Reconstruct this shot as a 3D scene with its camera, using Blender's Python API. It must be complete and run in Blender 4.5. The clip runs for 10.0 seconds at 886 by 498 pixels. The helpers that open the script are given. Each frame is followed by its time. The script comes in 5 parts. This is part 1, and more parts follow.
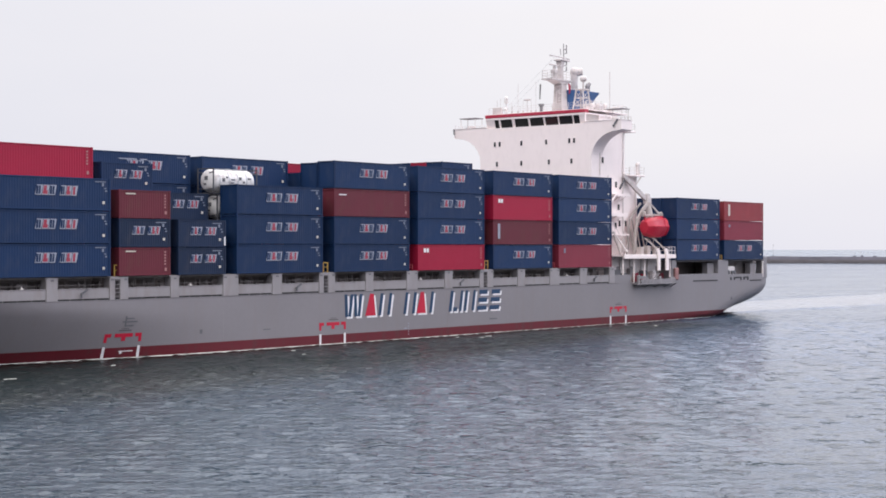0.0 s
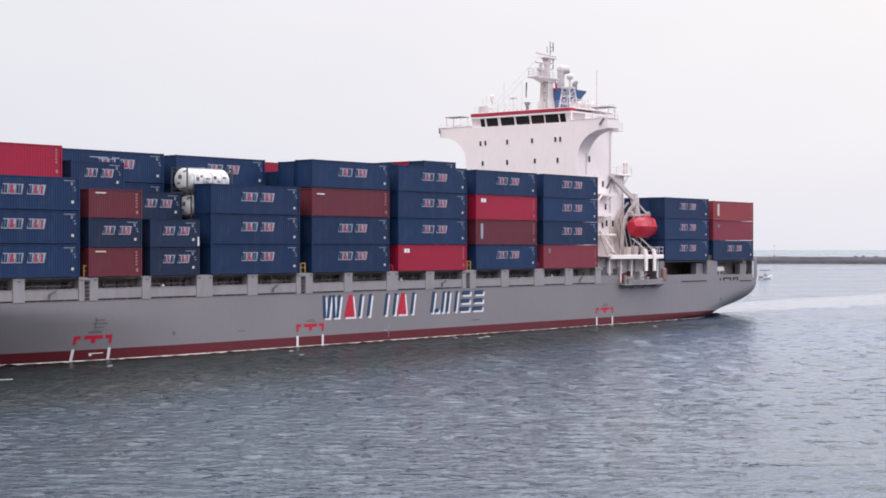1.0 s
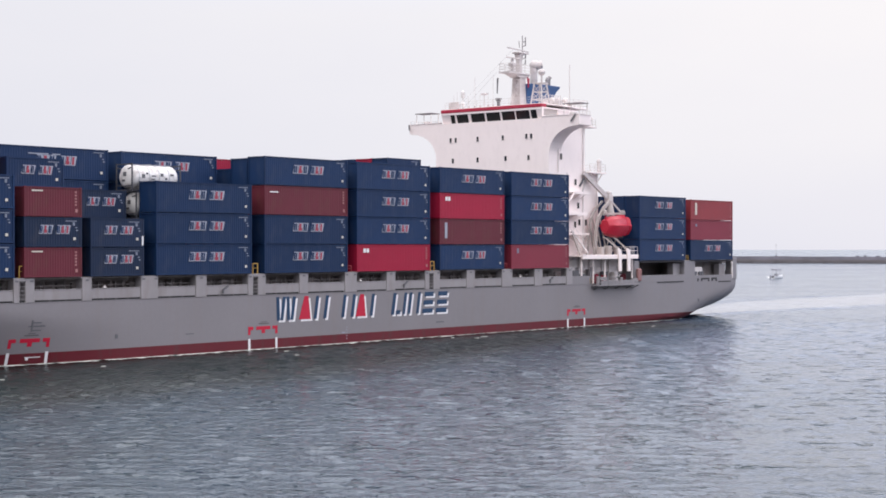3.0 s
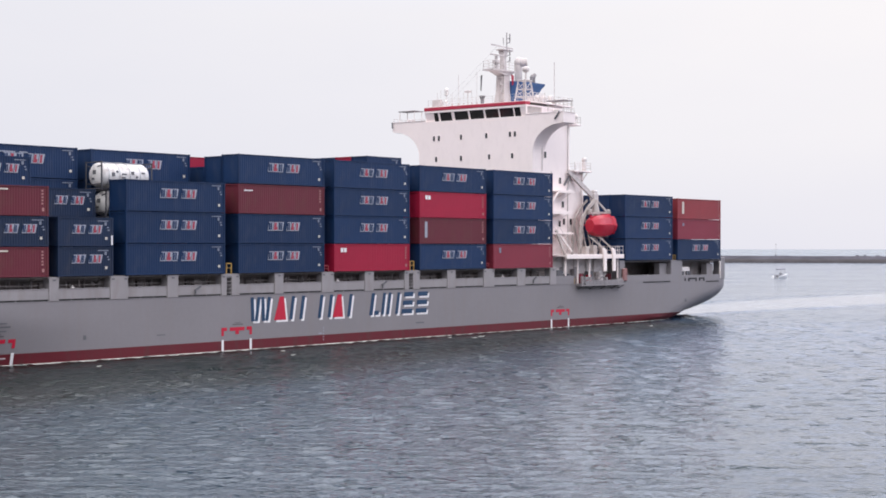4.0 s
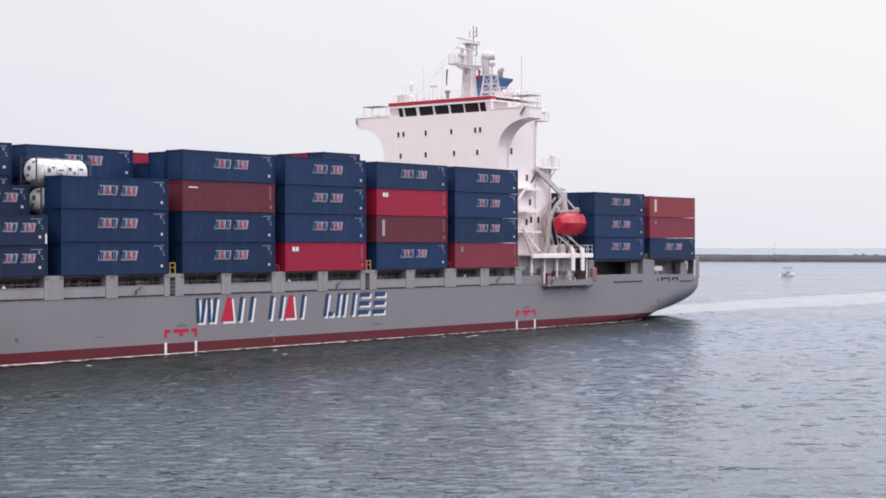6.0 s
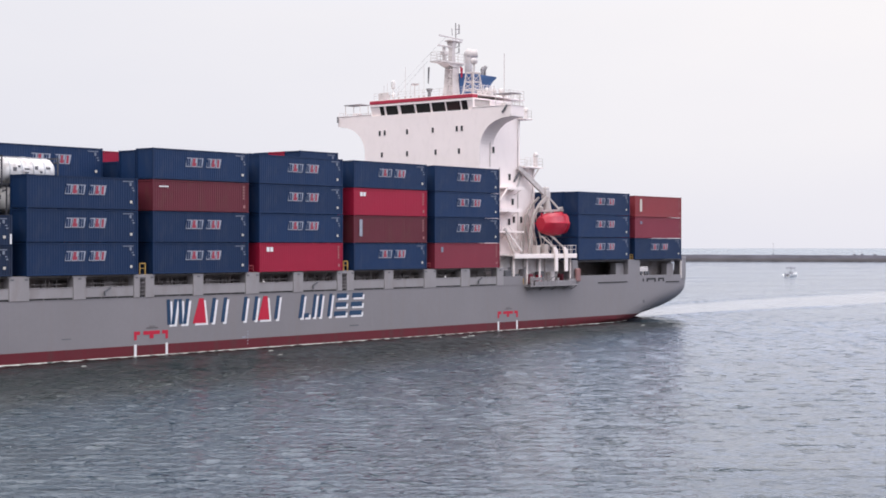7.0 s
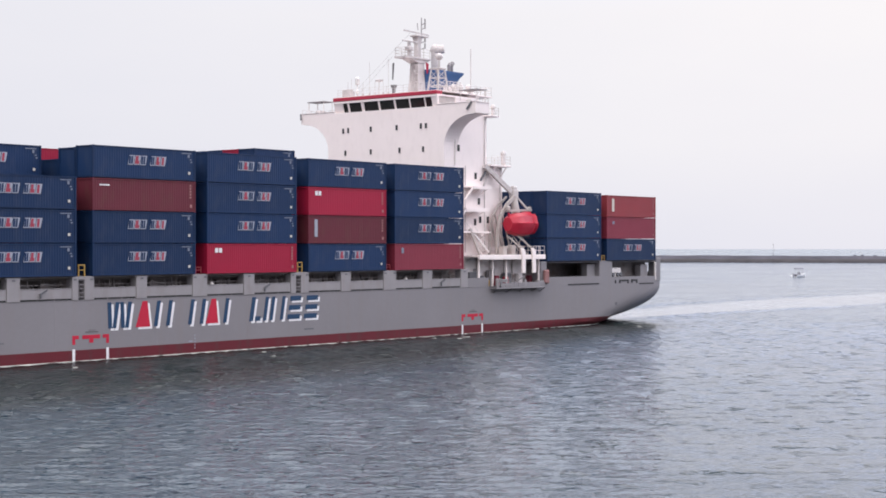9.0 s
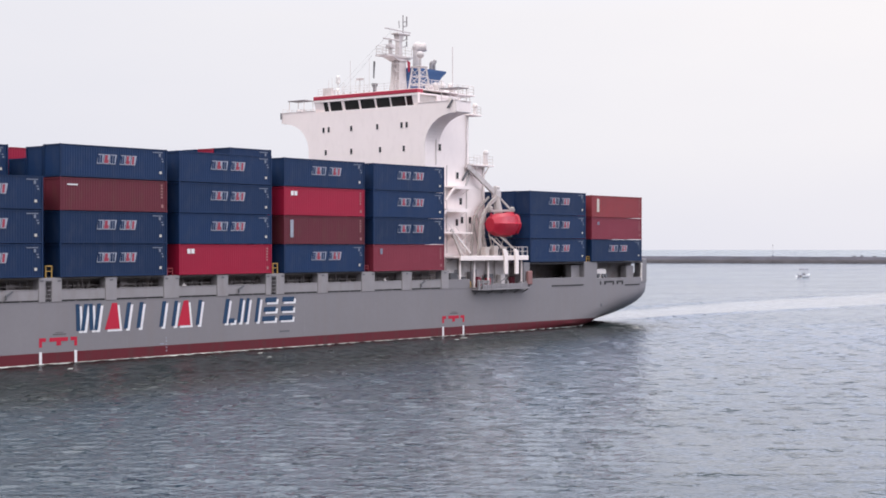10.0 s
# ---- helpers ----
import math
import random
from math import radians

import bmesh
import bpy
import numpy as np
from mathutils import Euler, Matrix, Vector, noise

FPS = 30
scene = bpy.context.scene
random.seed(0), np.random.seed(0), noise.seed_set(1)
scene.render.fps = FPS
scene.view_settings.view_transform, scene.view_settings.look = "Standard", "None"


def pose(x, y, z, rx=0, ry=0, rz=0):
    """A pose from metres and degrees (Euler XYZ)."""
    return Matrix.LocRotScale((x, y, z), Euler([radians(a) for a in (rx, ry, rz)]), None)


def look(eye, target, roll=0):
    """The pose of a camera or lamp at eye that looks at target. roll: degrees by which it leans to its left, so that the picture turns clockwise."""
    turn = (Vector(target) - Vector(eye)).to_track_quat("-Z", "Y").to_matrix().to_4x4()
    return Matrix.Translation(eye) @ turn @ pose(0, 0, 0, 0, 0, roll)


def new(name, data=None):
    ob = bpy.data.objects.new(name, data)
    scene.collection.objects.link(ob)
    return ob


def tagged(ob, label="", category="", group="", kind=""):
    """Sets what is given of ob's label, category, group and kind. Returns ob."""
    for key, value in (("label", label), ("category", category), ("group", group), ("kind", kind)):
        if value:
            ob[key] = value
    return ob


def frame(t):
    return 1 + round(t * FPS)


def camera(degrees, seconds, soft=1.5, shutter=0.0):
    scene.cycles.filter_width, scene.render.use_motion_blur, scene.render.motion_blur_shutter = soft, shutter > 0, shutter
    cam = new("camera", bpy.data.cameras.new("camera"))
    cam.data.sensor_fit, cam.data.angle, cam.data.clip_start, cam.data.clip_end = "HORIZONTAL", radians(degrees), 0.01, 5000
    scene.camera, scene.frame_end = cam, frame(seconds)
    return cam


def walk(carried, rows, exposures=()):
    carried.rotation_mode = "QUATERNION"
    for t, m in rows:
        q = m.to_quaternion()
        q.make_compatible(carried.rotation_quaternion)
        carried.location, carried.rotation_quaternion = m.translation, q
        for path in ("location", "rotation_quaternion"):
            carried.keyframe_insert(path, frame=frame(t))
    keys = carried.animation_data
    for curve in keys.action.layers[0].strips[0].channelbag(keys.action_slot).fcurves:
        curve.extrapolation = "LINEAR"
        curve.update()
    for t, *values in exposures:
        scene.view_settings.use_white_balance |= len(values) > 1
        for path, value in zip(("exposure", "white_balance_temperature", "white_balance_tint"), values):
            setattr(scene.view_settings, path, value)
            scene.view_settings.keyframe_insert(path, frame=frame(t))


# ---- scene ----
# ------------------------------------------------------------------ camera
EYE = 10.27                      # the quay's rail, metres above the water
SHIP_Y = 111.62                  # distance of the ship's side from the eye
SPEED, SLOWING = 3.540, -0.0069  # the ship's way through the water

cam = camera(32.07, 10.0, soft=1.75)
# seconds, turn to the left and tilt upwards in hundredths of a degree: a hand-held sway
SWAY = [(0.0, 0, 2.3), (0.5, 1.4, 2.4), (1.0, 3.6, 3.0), (1.5, 7.0, 4.0), (2.0, 8.9, 4.4), (2.5, 10.6, 3.4),
        (4.0, 9.5, 0.3), (4.5, 8.7, 0.2), (5.0, 7.9, -0.9), (5.5, 6.6, -3.1), (7.0, 0.2, -3.1), (7.5, 0.9, -2.0),
        (8.0, 0.2, -1.6), (8.5, 0.3, -0.9), (9.0, 0.8, -0.2), (9.5, 0.3, 0.8), (10.0, -1.2, 2.7)]
walk(cam, [(t, pose(0, 0, EYE, 90 - 0.109 + up / 100, 0, -50.815 + left / 100)) for t, left, up in SWAY])

# ------------------------------------------------------------------ sky and sun: a bright, hazy overcast
world = bpy.data.worlds.new("overcast")
scene.world = world
world.use_nodes = True
wn, wl = world.node_tree.nodes, world.node_tree.links
wn.clear()
w_out, w_bg = wn.new("ShaderNodeOutputWorld"), wn.new("ShaderNodeBackground")
w_sky = wn.new("ShaderNodeTexSky")
w_sky.sky_type = "NISHITA"
w_sky.sun_disc = False
w_sky.sun_elevation, w_sky.sun_rotation = radians(43), radians(253)
w_sky.dust_density, w_sky.air_density = 4.0, 1.0
w_dim = wn.new("ShaderNodeMix")
w_dim.data_type, w_dim.blend_type = "RGBA", "MULTIPLY"
w_dim.inputs["Factor"].default_value = 1.0
w_dim.inputs["B"].default_value = (0.10, 0.10, 0.10, 1)
w_co, w_map = wn.new("ShaderNodeTexCoord"), wn.new("ShaderNodeMapping")
w_map.inputs["Scale"].default_value = (1.4, 1.4, 3.6)
w_noise = wn.new("ShaderNodeTexNoise")
w_noise.inputs["Scale"].default_value = 1.7
w_noise.inputs["Detail"].default_value = 5
w_ramp = wn.new("ShaderNodeValToRGB")
w_ramp.color_ramp.elements[0].position, w_ramp.color_ramp.elements[0].color = 0.34, (0.97, 0.975, 0.99, 1)
w_ramp.color_ramp.elements[1].position, w_ramp.color_ramp.elements[1].color = 0.66, (1.03, 1.025, 1.015, 1)
w_mix = wn.new("ShaderNodeMix")
w_mix.data_type = "RGBA"
w_mix.inputs["Factor"].default_value = 0.96
wl.new(w_co.outputs["Generated"], w_map.inputs["Vector"])
wl.new(w_map.outputs["Vector"], w_noise.inputs["Vector"])
wl.new(w_noise.outputs["Fac"], w_ramp.inputs["Fac"])
wl.new(w_sky.outputs["Color"], w_dim.inputs["A"])
wl.new(w_dim.outputs["Result"], w_mix.inputs["A"])
wl.new(w_ramp.outputs["Color"], w_mix.inputs["B"])
# an overcast sky brightens towards the zenith
w_sep = wn.new("ShaderNodeSeparateXYZ")
wl.new(w_co.outputs["Generated"], w_sep.inputs[0])
w_up = wn.new("ShaderNodeMath")
w_up.operation, w_up.use_clamp = "MAXIMUM", False
wl.new(w_sep.outputs["Z"], w_up.inputs[0])
w_up.inputs[1].default_value = 0.0
w_rise = wn.new("ShaderNodeMapRange")
w_rise.interpolation_type = "SMOOTHSTEP"
wl.new(w_up.outputs[0], w_rise.inputs["Value"])
for key, val in (("From Min", 0.15), ("From Max", 0.62), ("To Min", 0.965), ("To Max", 2.92)):
    w_rise.inputs[key].default_value = val
w_gain = wn.new("ShaderNodeMath")
w_gain.operation = "MULTIPLY_ADD"
wl.new(w_up.outputs[0], w_gain.inputs[0])
w_gain.inputs[1].default_value = 0.7
wl.new(w_rise.outputs["Result"], w_gain.inputs[2])
# the cloud is thinner to the right of the view, above all higher up
w_side = wn.new("ShaderNodeVectorMath")
w_side.operation = "DOT_PRODUCT"
wl.new(w_co.outputs["Generated"], w_side.inputs[0])
w_side.inputs[1].default_value = (0.94, -0.34, 0.0)
w_lean = wn.new("ShaderNodeMath")
w_lean.operation = "MULTIPLY_ADD"
wl.new(w_side.outputs["Value"], w_lean.inputs[0])
w_lean.inputs[1].default_value, w_lean.inputs[2].default_value = 0.22, 0.885
w_clear = wn.new("ShaderNodeMapRange")
wl.new(w_side.outputs["Value"], w_clear.inputs["Value"])
for key, val in (("From Min", 0.25), ("From Max", 0.95), ("To Min", -0.10), ("To Max", 1.20)):
    w_clear.inputs[key].default_value = val
w_high = wn.new("ShaderNodeMapRange")
w_high.interpolation_type = "SMOOTHSTEP"
wl.new(w_up.outputs[0], w_high.inputs["Value"])
for key, val in (("From Min", 0.15), ("From Max", 0.36)):
    w_high.inputs[key].default_value = val
w_belt = wn.new("ShaderNodeMapRange")
w_belt.interpolation_type = "SMOOTHSTEP"
wl.new(w_up.outputs[0], w_belt.inputs["Value"])
for key, val in (("From Min", 0.32), ("From Max", 0.56), ("To Min", 1.0), ("To Max", 0.05)):
    w_belt.inputs[key].default_value = val
w_zone = wn.new("ShaderNodeMath")
w_zone.operation = "MULTIPLY"
wl.new(w_high.outputs["Result"], w_zone.inputs[0])
wl.new(w_belt.outputs["Result"], w_zone.inputs[1])
w_thin = wn.new("ShaderNodeMath")
w_thin.operation = "MULTIPLY_ADD"
wl.new(w_clear.outputs["Result"], w_thin.inputs[0])
wl.new(w_zone.outputs[0], w_thin.inputs[1])
wl.new(w_lean.outputs[0], w_thin.inputs[2])
w_all = wn.new("ShaderNodeMath")
w_all.operation = "MULTIPLY"
wl.new(w_gain.outputs[0], w_all.inputs[0])
wl.new(w_thin.outputs[0], w_all.inputs[1])
wl.new(w_all.outputs[0], w_bg.inputs["Strength"])
# bluish haze at the horizon, white above it, a hint of blue higher up
w_hue = wn.new("ShaderNodeValToRGB")
for at, tone in ((0.0, (0.840, 0.838, 0.922)), (0.06, (0.872, 0.860, 0.908)), (0.15, (0.885, 0.862, 0.88)), (0.20, (0.83, 0.85, 0.96)), (0.38, (0.80, 0.845, 1.0)), (0.6, (0.855, 0.85, 0.905)), (1.0, (0.90, 0.87, 0.88))):
    stop = w_hue.color_ramp.elements[0] if at == 0.0 else w_hue.color_ramp.elements[-1] if at == 1.0 else w_hue.color_ramp.elements.new(at)
    stop.position, stop.color = at, (*tone, 1)
wl.new(w_up.outputs[0], w_hue.inputs["Fac"])
w_tint = wn.new("ShaderNodeMix")
w_tint.data_type, w_tint.blend_type = "RGBA", "MULTIPLY"
w_tint.inputs["Factor"].default_value = 1.0
wl.new(w_mix.outputs["Result"], w_tint.inputs["A"])
wl.new(w_hue.outputs["Color"], w_tint.inputs["B"])
# and the thinner cloud lets more blue through
w_cool = wn.new("ShaderNodeMix")
w_cool.data_type = "RGBA"
w_far = wn.new("ShaderNodeMapRange")
wl.new(w_side.outputs["Value"], w_far.inputs["Value"])
for key, val in (("From Min", 0.25), ("From Max", 0.75)):
    w_far.inputs[key].default_value = val
wl.new(w_far.outputs["Result"], w_cool.inputs["Factor"])
w_cool.inputs["A"].default_value, w_cool.inputs["B"].default_value = (1.03, 1.0, 0.955, 1), (0.985, 0.985, 1.09, 1)
w_blend = wn.new("ShaderNodeMix")
w_blend.data_type, w_blend.blend_type = "RGBA", "MULTIPLY"
wl.new(w_zone.outputs[0], w_blend.inputs["Factor"])
wl.new(w_tint.outputs["Result"], w_blend.inputs["A"])
wl.new(w_cool.outputs["Result"], w_blend.inputs["B"])
# low down the haze is cooler to the left and warmer to the right
w_warm = wn.new("ShaderNodeMix")
w_warm.data_type = "RGBA"
wl.new(w_far.outputs["Result"], w_warm.inputs["Factor"])
w_warm.inputs["A"].default_value, w_warm.inputs["B"].default_value = (0.982, 0.995, 1.03, 1), (1.012, 1.0, 0.985, 1)
w_low = wn.new("ShaderNodeMath")
w_low.operation = "SUBTRACT"
w_low.inputs[0].default_value = 1.0
wl.new(w_high.outputs["Result"], w_low.inputs[1])
w_last = wn.new("ShaderNodeMix")
w_last.data_type, w_last.blend_type = "RGBA", "MULTIPLY"
wl.new(w_low.outputs[0], w_last.inputs["Factor"])
wl.new(w_blend.outputs["Result"], w_last.inputs["A"])
wl.new(w_warm.outputs["Result"], w_last.inputs["B"])
wl.new(w_last.outputs["Result"], w_bg.inputs["Color"])
wl.new(w_bg.outputs["Background"], w_out.inputs["Surface"])

sun = new("sun", bpy.data.lights.new("sun", "SUN"))
sun.data.energy, sun.data.angle, sun.data.color = 0.8, radians(25), (1.0, 0.96, 0.92)
sun.matrix_world = look((-88, 22, 124), (40, 60, 0))

# ------------------------------------------------------------------ materials
def mat(name, color, rough=0.5, metal=0.0, vary=0.12, scale=0.8, streak=0.0, bump=0.0, grain=12.0, dirt=None, dirt_amount=0.0, per_object=0.0, spec=0.5):
    """Paint or metal with large patches, fine grain, run-down streaks and a stain colour."""
    m = bpy.data.materials.new(name)
    m.use_nodes = True
    n, l = m.node_tree.nodes, m.node_tree.links
    b = n["Principled BSDF"]
    b.inputs["Roughness"].default_value, b.inputs["Metallic"].default_value = rough, metal
    b.inputs["Specular IOR Level"].default_value = spec
    co = n.new("ShaderNodeTexCoord")
    big = n.new("ShaderNodeTexNoise")
    big.inputs["Scale"].default_value, big.inputs["Detail"].default_value = scale, 4
    fine = n.new("ShaderNodeTexNoise")
    fine.inputs["Scale"].default_value, fine.inputs["Detail"].default_value = grain, 3
    l.new(co.outputs["Object"], big.inputs["Vector"])
    l.new(co.outputs["Object"], fine.inputs["Vector"])
    add = n.new("ShaderNodeMath")
    add.operation = "MULTIPLY_ADD"
    l.new(fine.outputs["Fac"], add.inputs[0])
    add.inputs[1].default_value = 0.45
    l.new(big.outputs["Fac"], add.inputs[2])
    rng = n.new("ShaderNodeMapRange")
    rng.inputs["From Min"].default_value, rng.inputs["From Max"].default_value = 0.35, 1.1
    rng.inputs["To Min"].default_value, rng.inputs["To Max"].default_value = 1 - vary, 1 + vary
    l.new(add.outputs[0], rng.inputs["Value"])
    value = rng.outputs["Result"]
    if per_object:
        info, pr = n.new("ShaderNodeObjectInfo"), n.new("ShaderNodeMapRange")
        pr.inputs["To Min"].default_value, pr.inputs["To Max"].default_value = 1 - per_object, 1 + per_object
        l.new(info.outputs["Random"], pr.inputs["Value"])
        mul = n.new("ShaderNodeMath")
        mul.operation = "MULTIPLY"
        l.new(value, mul.inputs[0]), l.new(pr.outputs["Result"], mul.inputs[1])
        value = mul.outputs[0]
    tone = n.new("ShaderNodeMix")
    tone.data_type, tone.blend_type = "RGBA", "MULTIPLY"
    tone.inputs["Factor"].default_value = 1
    tone.inputs["A"].default_value = (*color, 1)
    l.new(value, tone.inputs["B"])
    out = tone.outputs["Result"]
    if dirt:
        mp = n.new("ShaderNodeMapping")
        mp.inputs["Scale"].default_value = (1.3, 1.3, 1.3 if not streak else 1.3 * (1 - streak))
        spots = n.new("ShaderNodeTexNoise")
        spots.inputs["Scale"].default_value, spots.inputs["Detail"].default_value = 1.1, 6
        l.new(co.outputs["Object"], mp.inputs["Vector"])
        l.new(mp.outputs["Vector"], spots.inputs["Vector"])
        dr = n.new("ShaderNodeMapRange")
        dr.inputs["From Min"].default_value, dr.inputs["From Max"].default_value = 0.5, 0.78
        dr.inputs["To Max"].default_value = dirt_amount
        l.new(spots.outputs["Fac"], dr.inputs["Value"])
        dm = n.new("ShaderNodeMix")
        dm.data_type = "RGBA"
        l.new(dr.outputs["Result"], dm.inputs["Factor"])
        l.new(out, dm.inputs["A"])
        dm.inputs["B"].default_value = (*dirt, 1)
        out = dm.outputs["Result"]
    l.new(out, b.inputs["Base Color"])
    if bump:
        bp = n.new("ShaderNodeBump")
        bp.inputs["Strength"].default_value, bp.inputs["Distance"].default_value = bump, 0.03
        l.new(add.outputs[0], bp.inputs["Height"])
        l.new(bp.outputs["Normal"], b.inputs["Normal"])
    return m


GREY = mat("hull_grey_paint", (0.186, 0.173, 0.184), 0.55, vary=0.07, scale=0.16, streak=0.92, grain=3.0, dirt=(0.185, 0.16, 0.16), dirt_amount=0.4, bump=0.15)
DECKGREY = mat("deck_grey_paint", (0.237, 0.220, 0.228), 0.6, vary=0.12, scale=0.5, streak=0.8, dirt=(0.19, 0.155, 0.15), dirt_amount=0.5)
# DARKGREY has the shade under the boxes put into its base colour
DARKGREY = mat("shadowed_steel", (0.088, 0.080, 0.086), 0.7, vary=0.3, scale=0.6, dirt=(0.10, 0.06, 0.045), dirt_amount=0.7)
HATCH = mat("hatch_grey_paint", (0.19, 0.168, 0.166), 0.7, vary=0.3, scale=0.6, dirt=(0.12, 0.075, 0.055), dirt_amount=0.7)
BOOT = mat("antifouling_red", (0.104, 0.010, 0.017), 0.6, spec=0.3, vary=0.14, scale=0.25, streak=0.8, dirt=(0.06, 0.03, 0.03), dirt_amount=0.6, bump=0.2)
WHITE = mat("white_paint", (0.80, 0.708, 0.688), 0.5, vary=0.035, scale=0.3, streak=0.5, grain=4.0, dirt=(0.66, 0.575, 0.56), dirt_amount=0.3)
WHITE2 = mat("white_deck_gear", (0.62, 0.575, 0.565), 0.5, vary=0.08, scale=1.0, dirt=(0.42, 0.32, 0.26), dirt_amount=0.4)
REDPAINT = mat("signal_red_paint", (0.36, 0.014, 0.042), 0.5, vary=0.08)
MARKWHITE = mat("mark_white", (0.68, 0.67, 0.68), 0.6, vary=0.06)
MARKBLUE = mat("mark_blue", (0.013, 0.043, 0.098), 0.5, vary=0.12, spec=0.3)
MARKRED = mat("mark_red", (0.42, 0.012, 0.038), 0.5, vary=0.08, spec=0.3)
MARKPALE = mat("mark_pale", (0.27, 0.285, 0.34), 0.6, vary=0.2, scale=2.0)
MARKGREY = mat("mark_grey", (0.10, 0.10, 0.11), 0.6)
BOXBLUE = mat("container_blue", (0.0048, 0.0215, 0.069), 0.55, spec=0.25, vary=0.10, scale=0.45, per_object=0.16, streak=0.7, dirt=(0.05, 0.06, 0.09), dirt_amount=0.25)
BOXNAVY = mat("container_dull_navy", (0.0075, 0.0180, 0.048), 0.6, spec=0.25, vary=0.12, scale=0.45, per_object=0.12, streak=0.7, dirt=(0.05, 0.05, 0.06), dirt_amount=0.35)
BOXBROWN = mat("container_brown_red", (0.110, 0.0185, 0.030), 0.5, spec=0.25, vary=0.10, scale=0.45, per_object=0.12, streak=0.7, dirt=(0.10, 0.045, 0.035), dirt_amount=0.4)
BOXRED = mat("container_bright_red", (0.27, 0.009, 0.034), 0.45, spec=0.25, vary=0.08, scale=0.45, per_object=0.06)
BOXORANGE = mat("container_faded_red", (0.22, 0.029, 0.037), 0.5, spec=0.3, vary=0.10, scale=0.45, dirt=(0.17, 0.06, 0.06), dirt_amount=0.4)
BOXPLUM = mat("container_plum_red", (0.18, 0.022, 0.040), 0.5, spec=0.3, vary=0.10, scale=0.45)
SLOTBLACK = mat("slot_black", (0.02, 0.02, 0.022), 0.8)
GALV = mat("galvanised_steel", (0.42, 0.42, 0.43), 0.45, 0.6, vary=0.15)
GLASS = mat("bridge_glass", (0.022, 0.021, 0.021), 0.1, vary=0.3, scale=1.2, spec=0.35)
PORT = mat("porthole_glass", (0.03, 0.03, 0.035), 0.15, vary=0.2)
LIFERED = mat("lifeboat_orange_red", (0.38, 0.014, 0.034), 0.42, spec=0.35, vary=0.08, scale=0.8, dirt=(0.35, 0.05, 0.05), dirt_amount=0.3)
FUNNELBLUE = mat("funnel_blue", (0.015, 0.060, 0.17), 0.45, vary=0.1)
YELLOW = mat("safety_yellow", (0.40, 0.25, 0.06), 0.55, vary=0.15, dirt=(0.2, 0.1, 0.04), dirt_amount=0.5)
ORANGE = mat("buoy_orange", (0.24, 0.11, 0.105), 0.7, vary=0.2, dirt=(0.16, 0.13, 0.12), dirt_amount=0.7)
TANKWHITE = mat("tank_white", (0.62, 0.60, 0.59), 0.4, vary=0.06, scale=1.0, dirt=(0.22, 0.16, 0.14), dirt_amount=0.9)
CONCRETE = mat("weathered_concrete", (0.118, 0.112, 0.135), 0.85, vary=0.5, scale=0.035, grain=0.35, dirt=(0.05, 0.045, 0.048), dirt_amount=0.7, bump=0.3)
ROCK = mat("armour_rock", (0.050, 0.045, 0.050), 0.9, vary=0.4, scale=0.1, grain=1.5)
BOATWHITE = mat("boat_white", (0.72, 0.72, 0.73), 0.35, vary=0.06)
DAVIT = mat("davit_grey_paint", (0.39, 0.35, 0.335), 0.5, vary=0.12, scale=0.8, dirt=(0.30, 0.22, 0.18), dirt_amount=0.5)
MASTGREY = mat("mast_paint", (0.50, 0.455, 0.45), 0.5, vary=0.10, scale=0.8, dirt=(0.26, 0.22, 0.20), dirt_amount=0.5)
AWNING = mat("faded_awning", (0.27, 0.26, 0.30), 0.8)
CANVAS = mat("boat_canvas", (0.30, 0.30, 0.33), 0.8)
STEELDARK = mat("boat_dark", (0.05, 0.05, 0.06), 0.6)

# ------------------------------------------------------------------ mesh helpers
def box(bm, x0, x1, y0, y1, z0, z1, bevel=0.0):
    m = Matrix.Translation(((x0 + x1) / 2, (y0 + y1) / 2, (z0 + z1) / 2)) @ Matrix.Diagonal((abs(x1 - x0), abs(y1 - y0), abs(z1 - z0), 1))
    made = bmesh.ops.create_cube(bm, size=1, matrix=m)
    if bevel:
        edges = {e for v in made["verts"] for e in v.link_edges}
        bmesh.ops.bevel(bm, geom=list(edges), offset=bevel, segments=1, affect="EDGES", profile=0.5)


def rod(bm, a, b, r, sides=8, r2=None):
    a, b = Vector(a), Vector(b)
    d = b - a
    m = Matrix.Translation((a + b) / 2) @ d.to_track_quat("Z", "Y").to_matrix().to_4x4()
    bmesh.ops.create_cone(bm, cap_ends=True, segments=sides, radius1=r, radius2=r if r2 is None else r2, depth=d.length, matrix=m)


def beam(bm, a, b, w, h=None):
    """A box-section bar between two points."""
    a, b, h = Vector(a), Vector(b), h or w
    d = b - a
    m = Matrix.Translation((a + b) / 2) @ d.to_track_quat("Z", "Y").to_matrix().to_4x4() @ Matrix.Diagonal((w, h, d.length, 1))
    bmesh.ops.create_cube(bm, size=1, matrix=m)


def ball(bm, c, r, u=12, v=8, sx=1, sy=1, sz=1):
    bmesh.ops.create_uvsphere(bm, u_segments=u, v_segments=v, radius=r, matrix=Matrix.Translation(c) @ Matrix.Diagonal((sx, sy, sz, 1)))


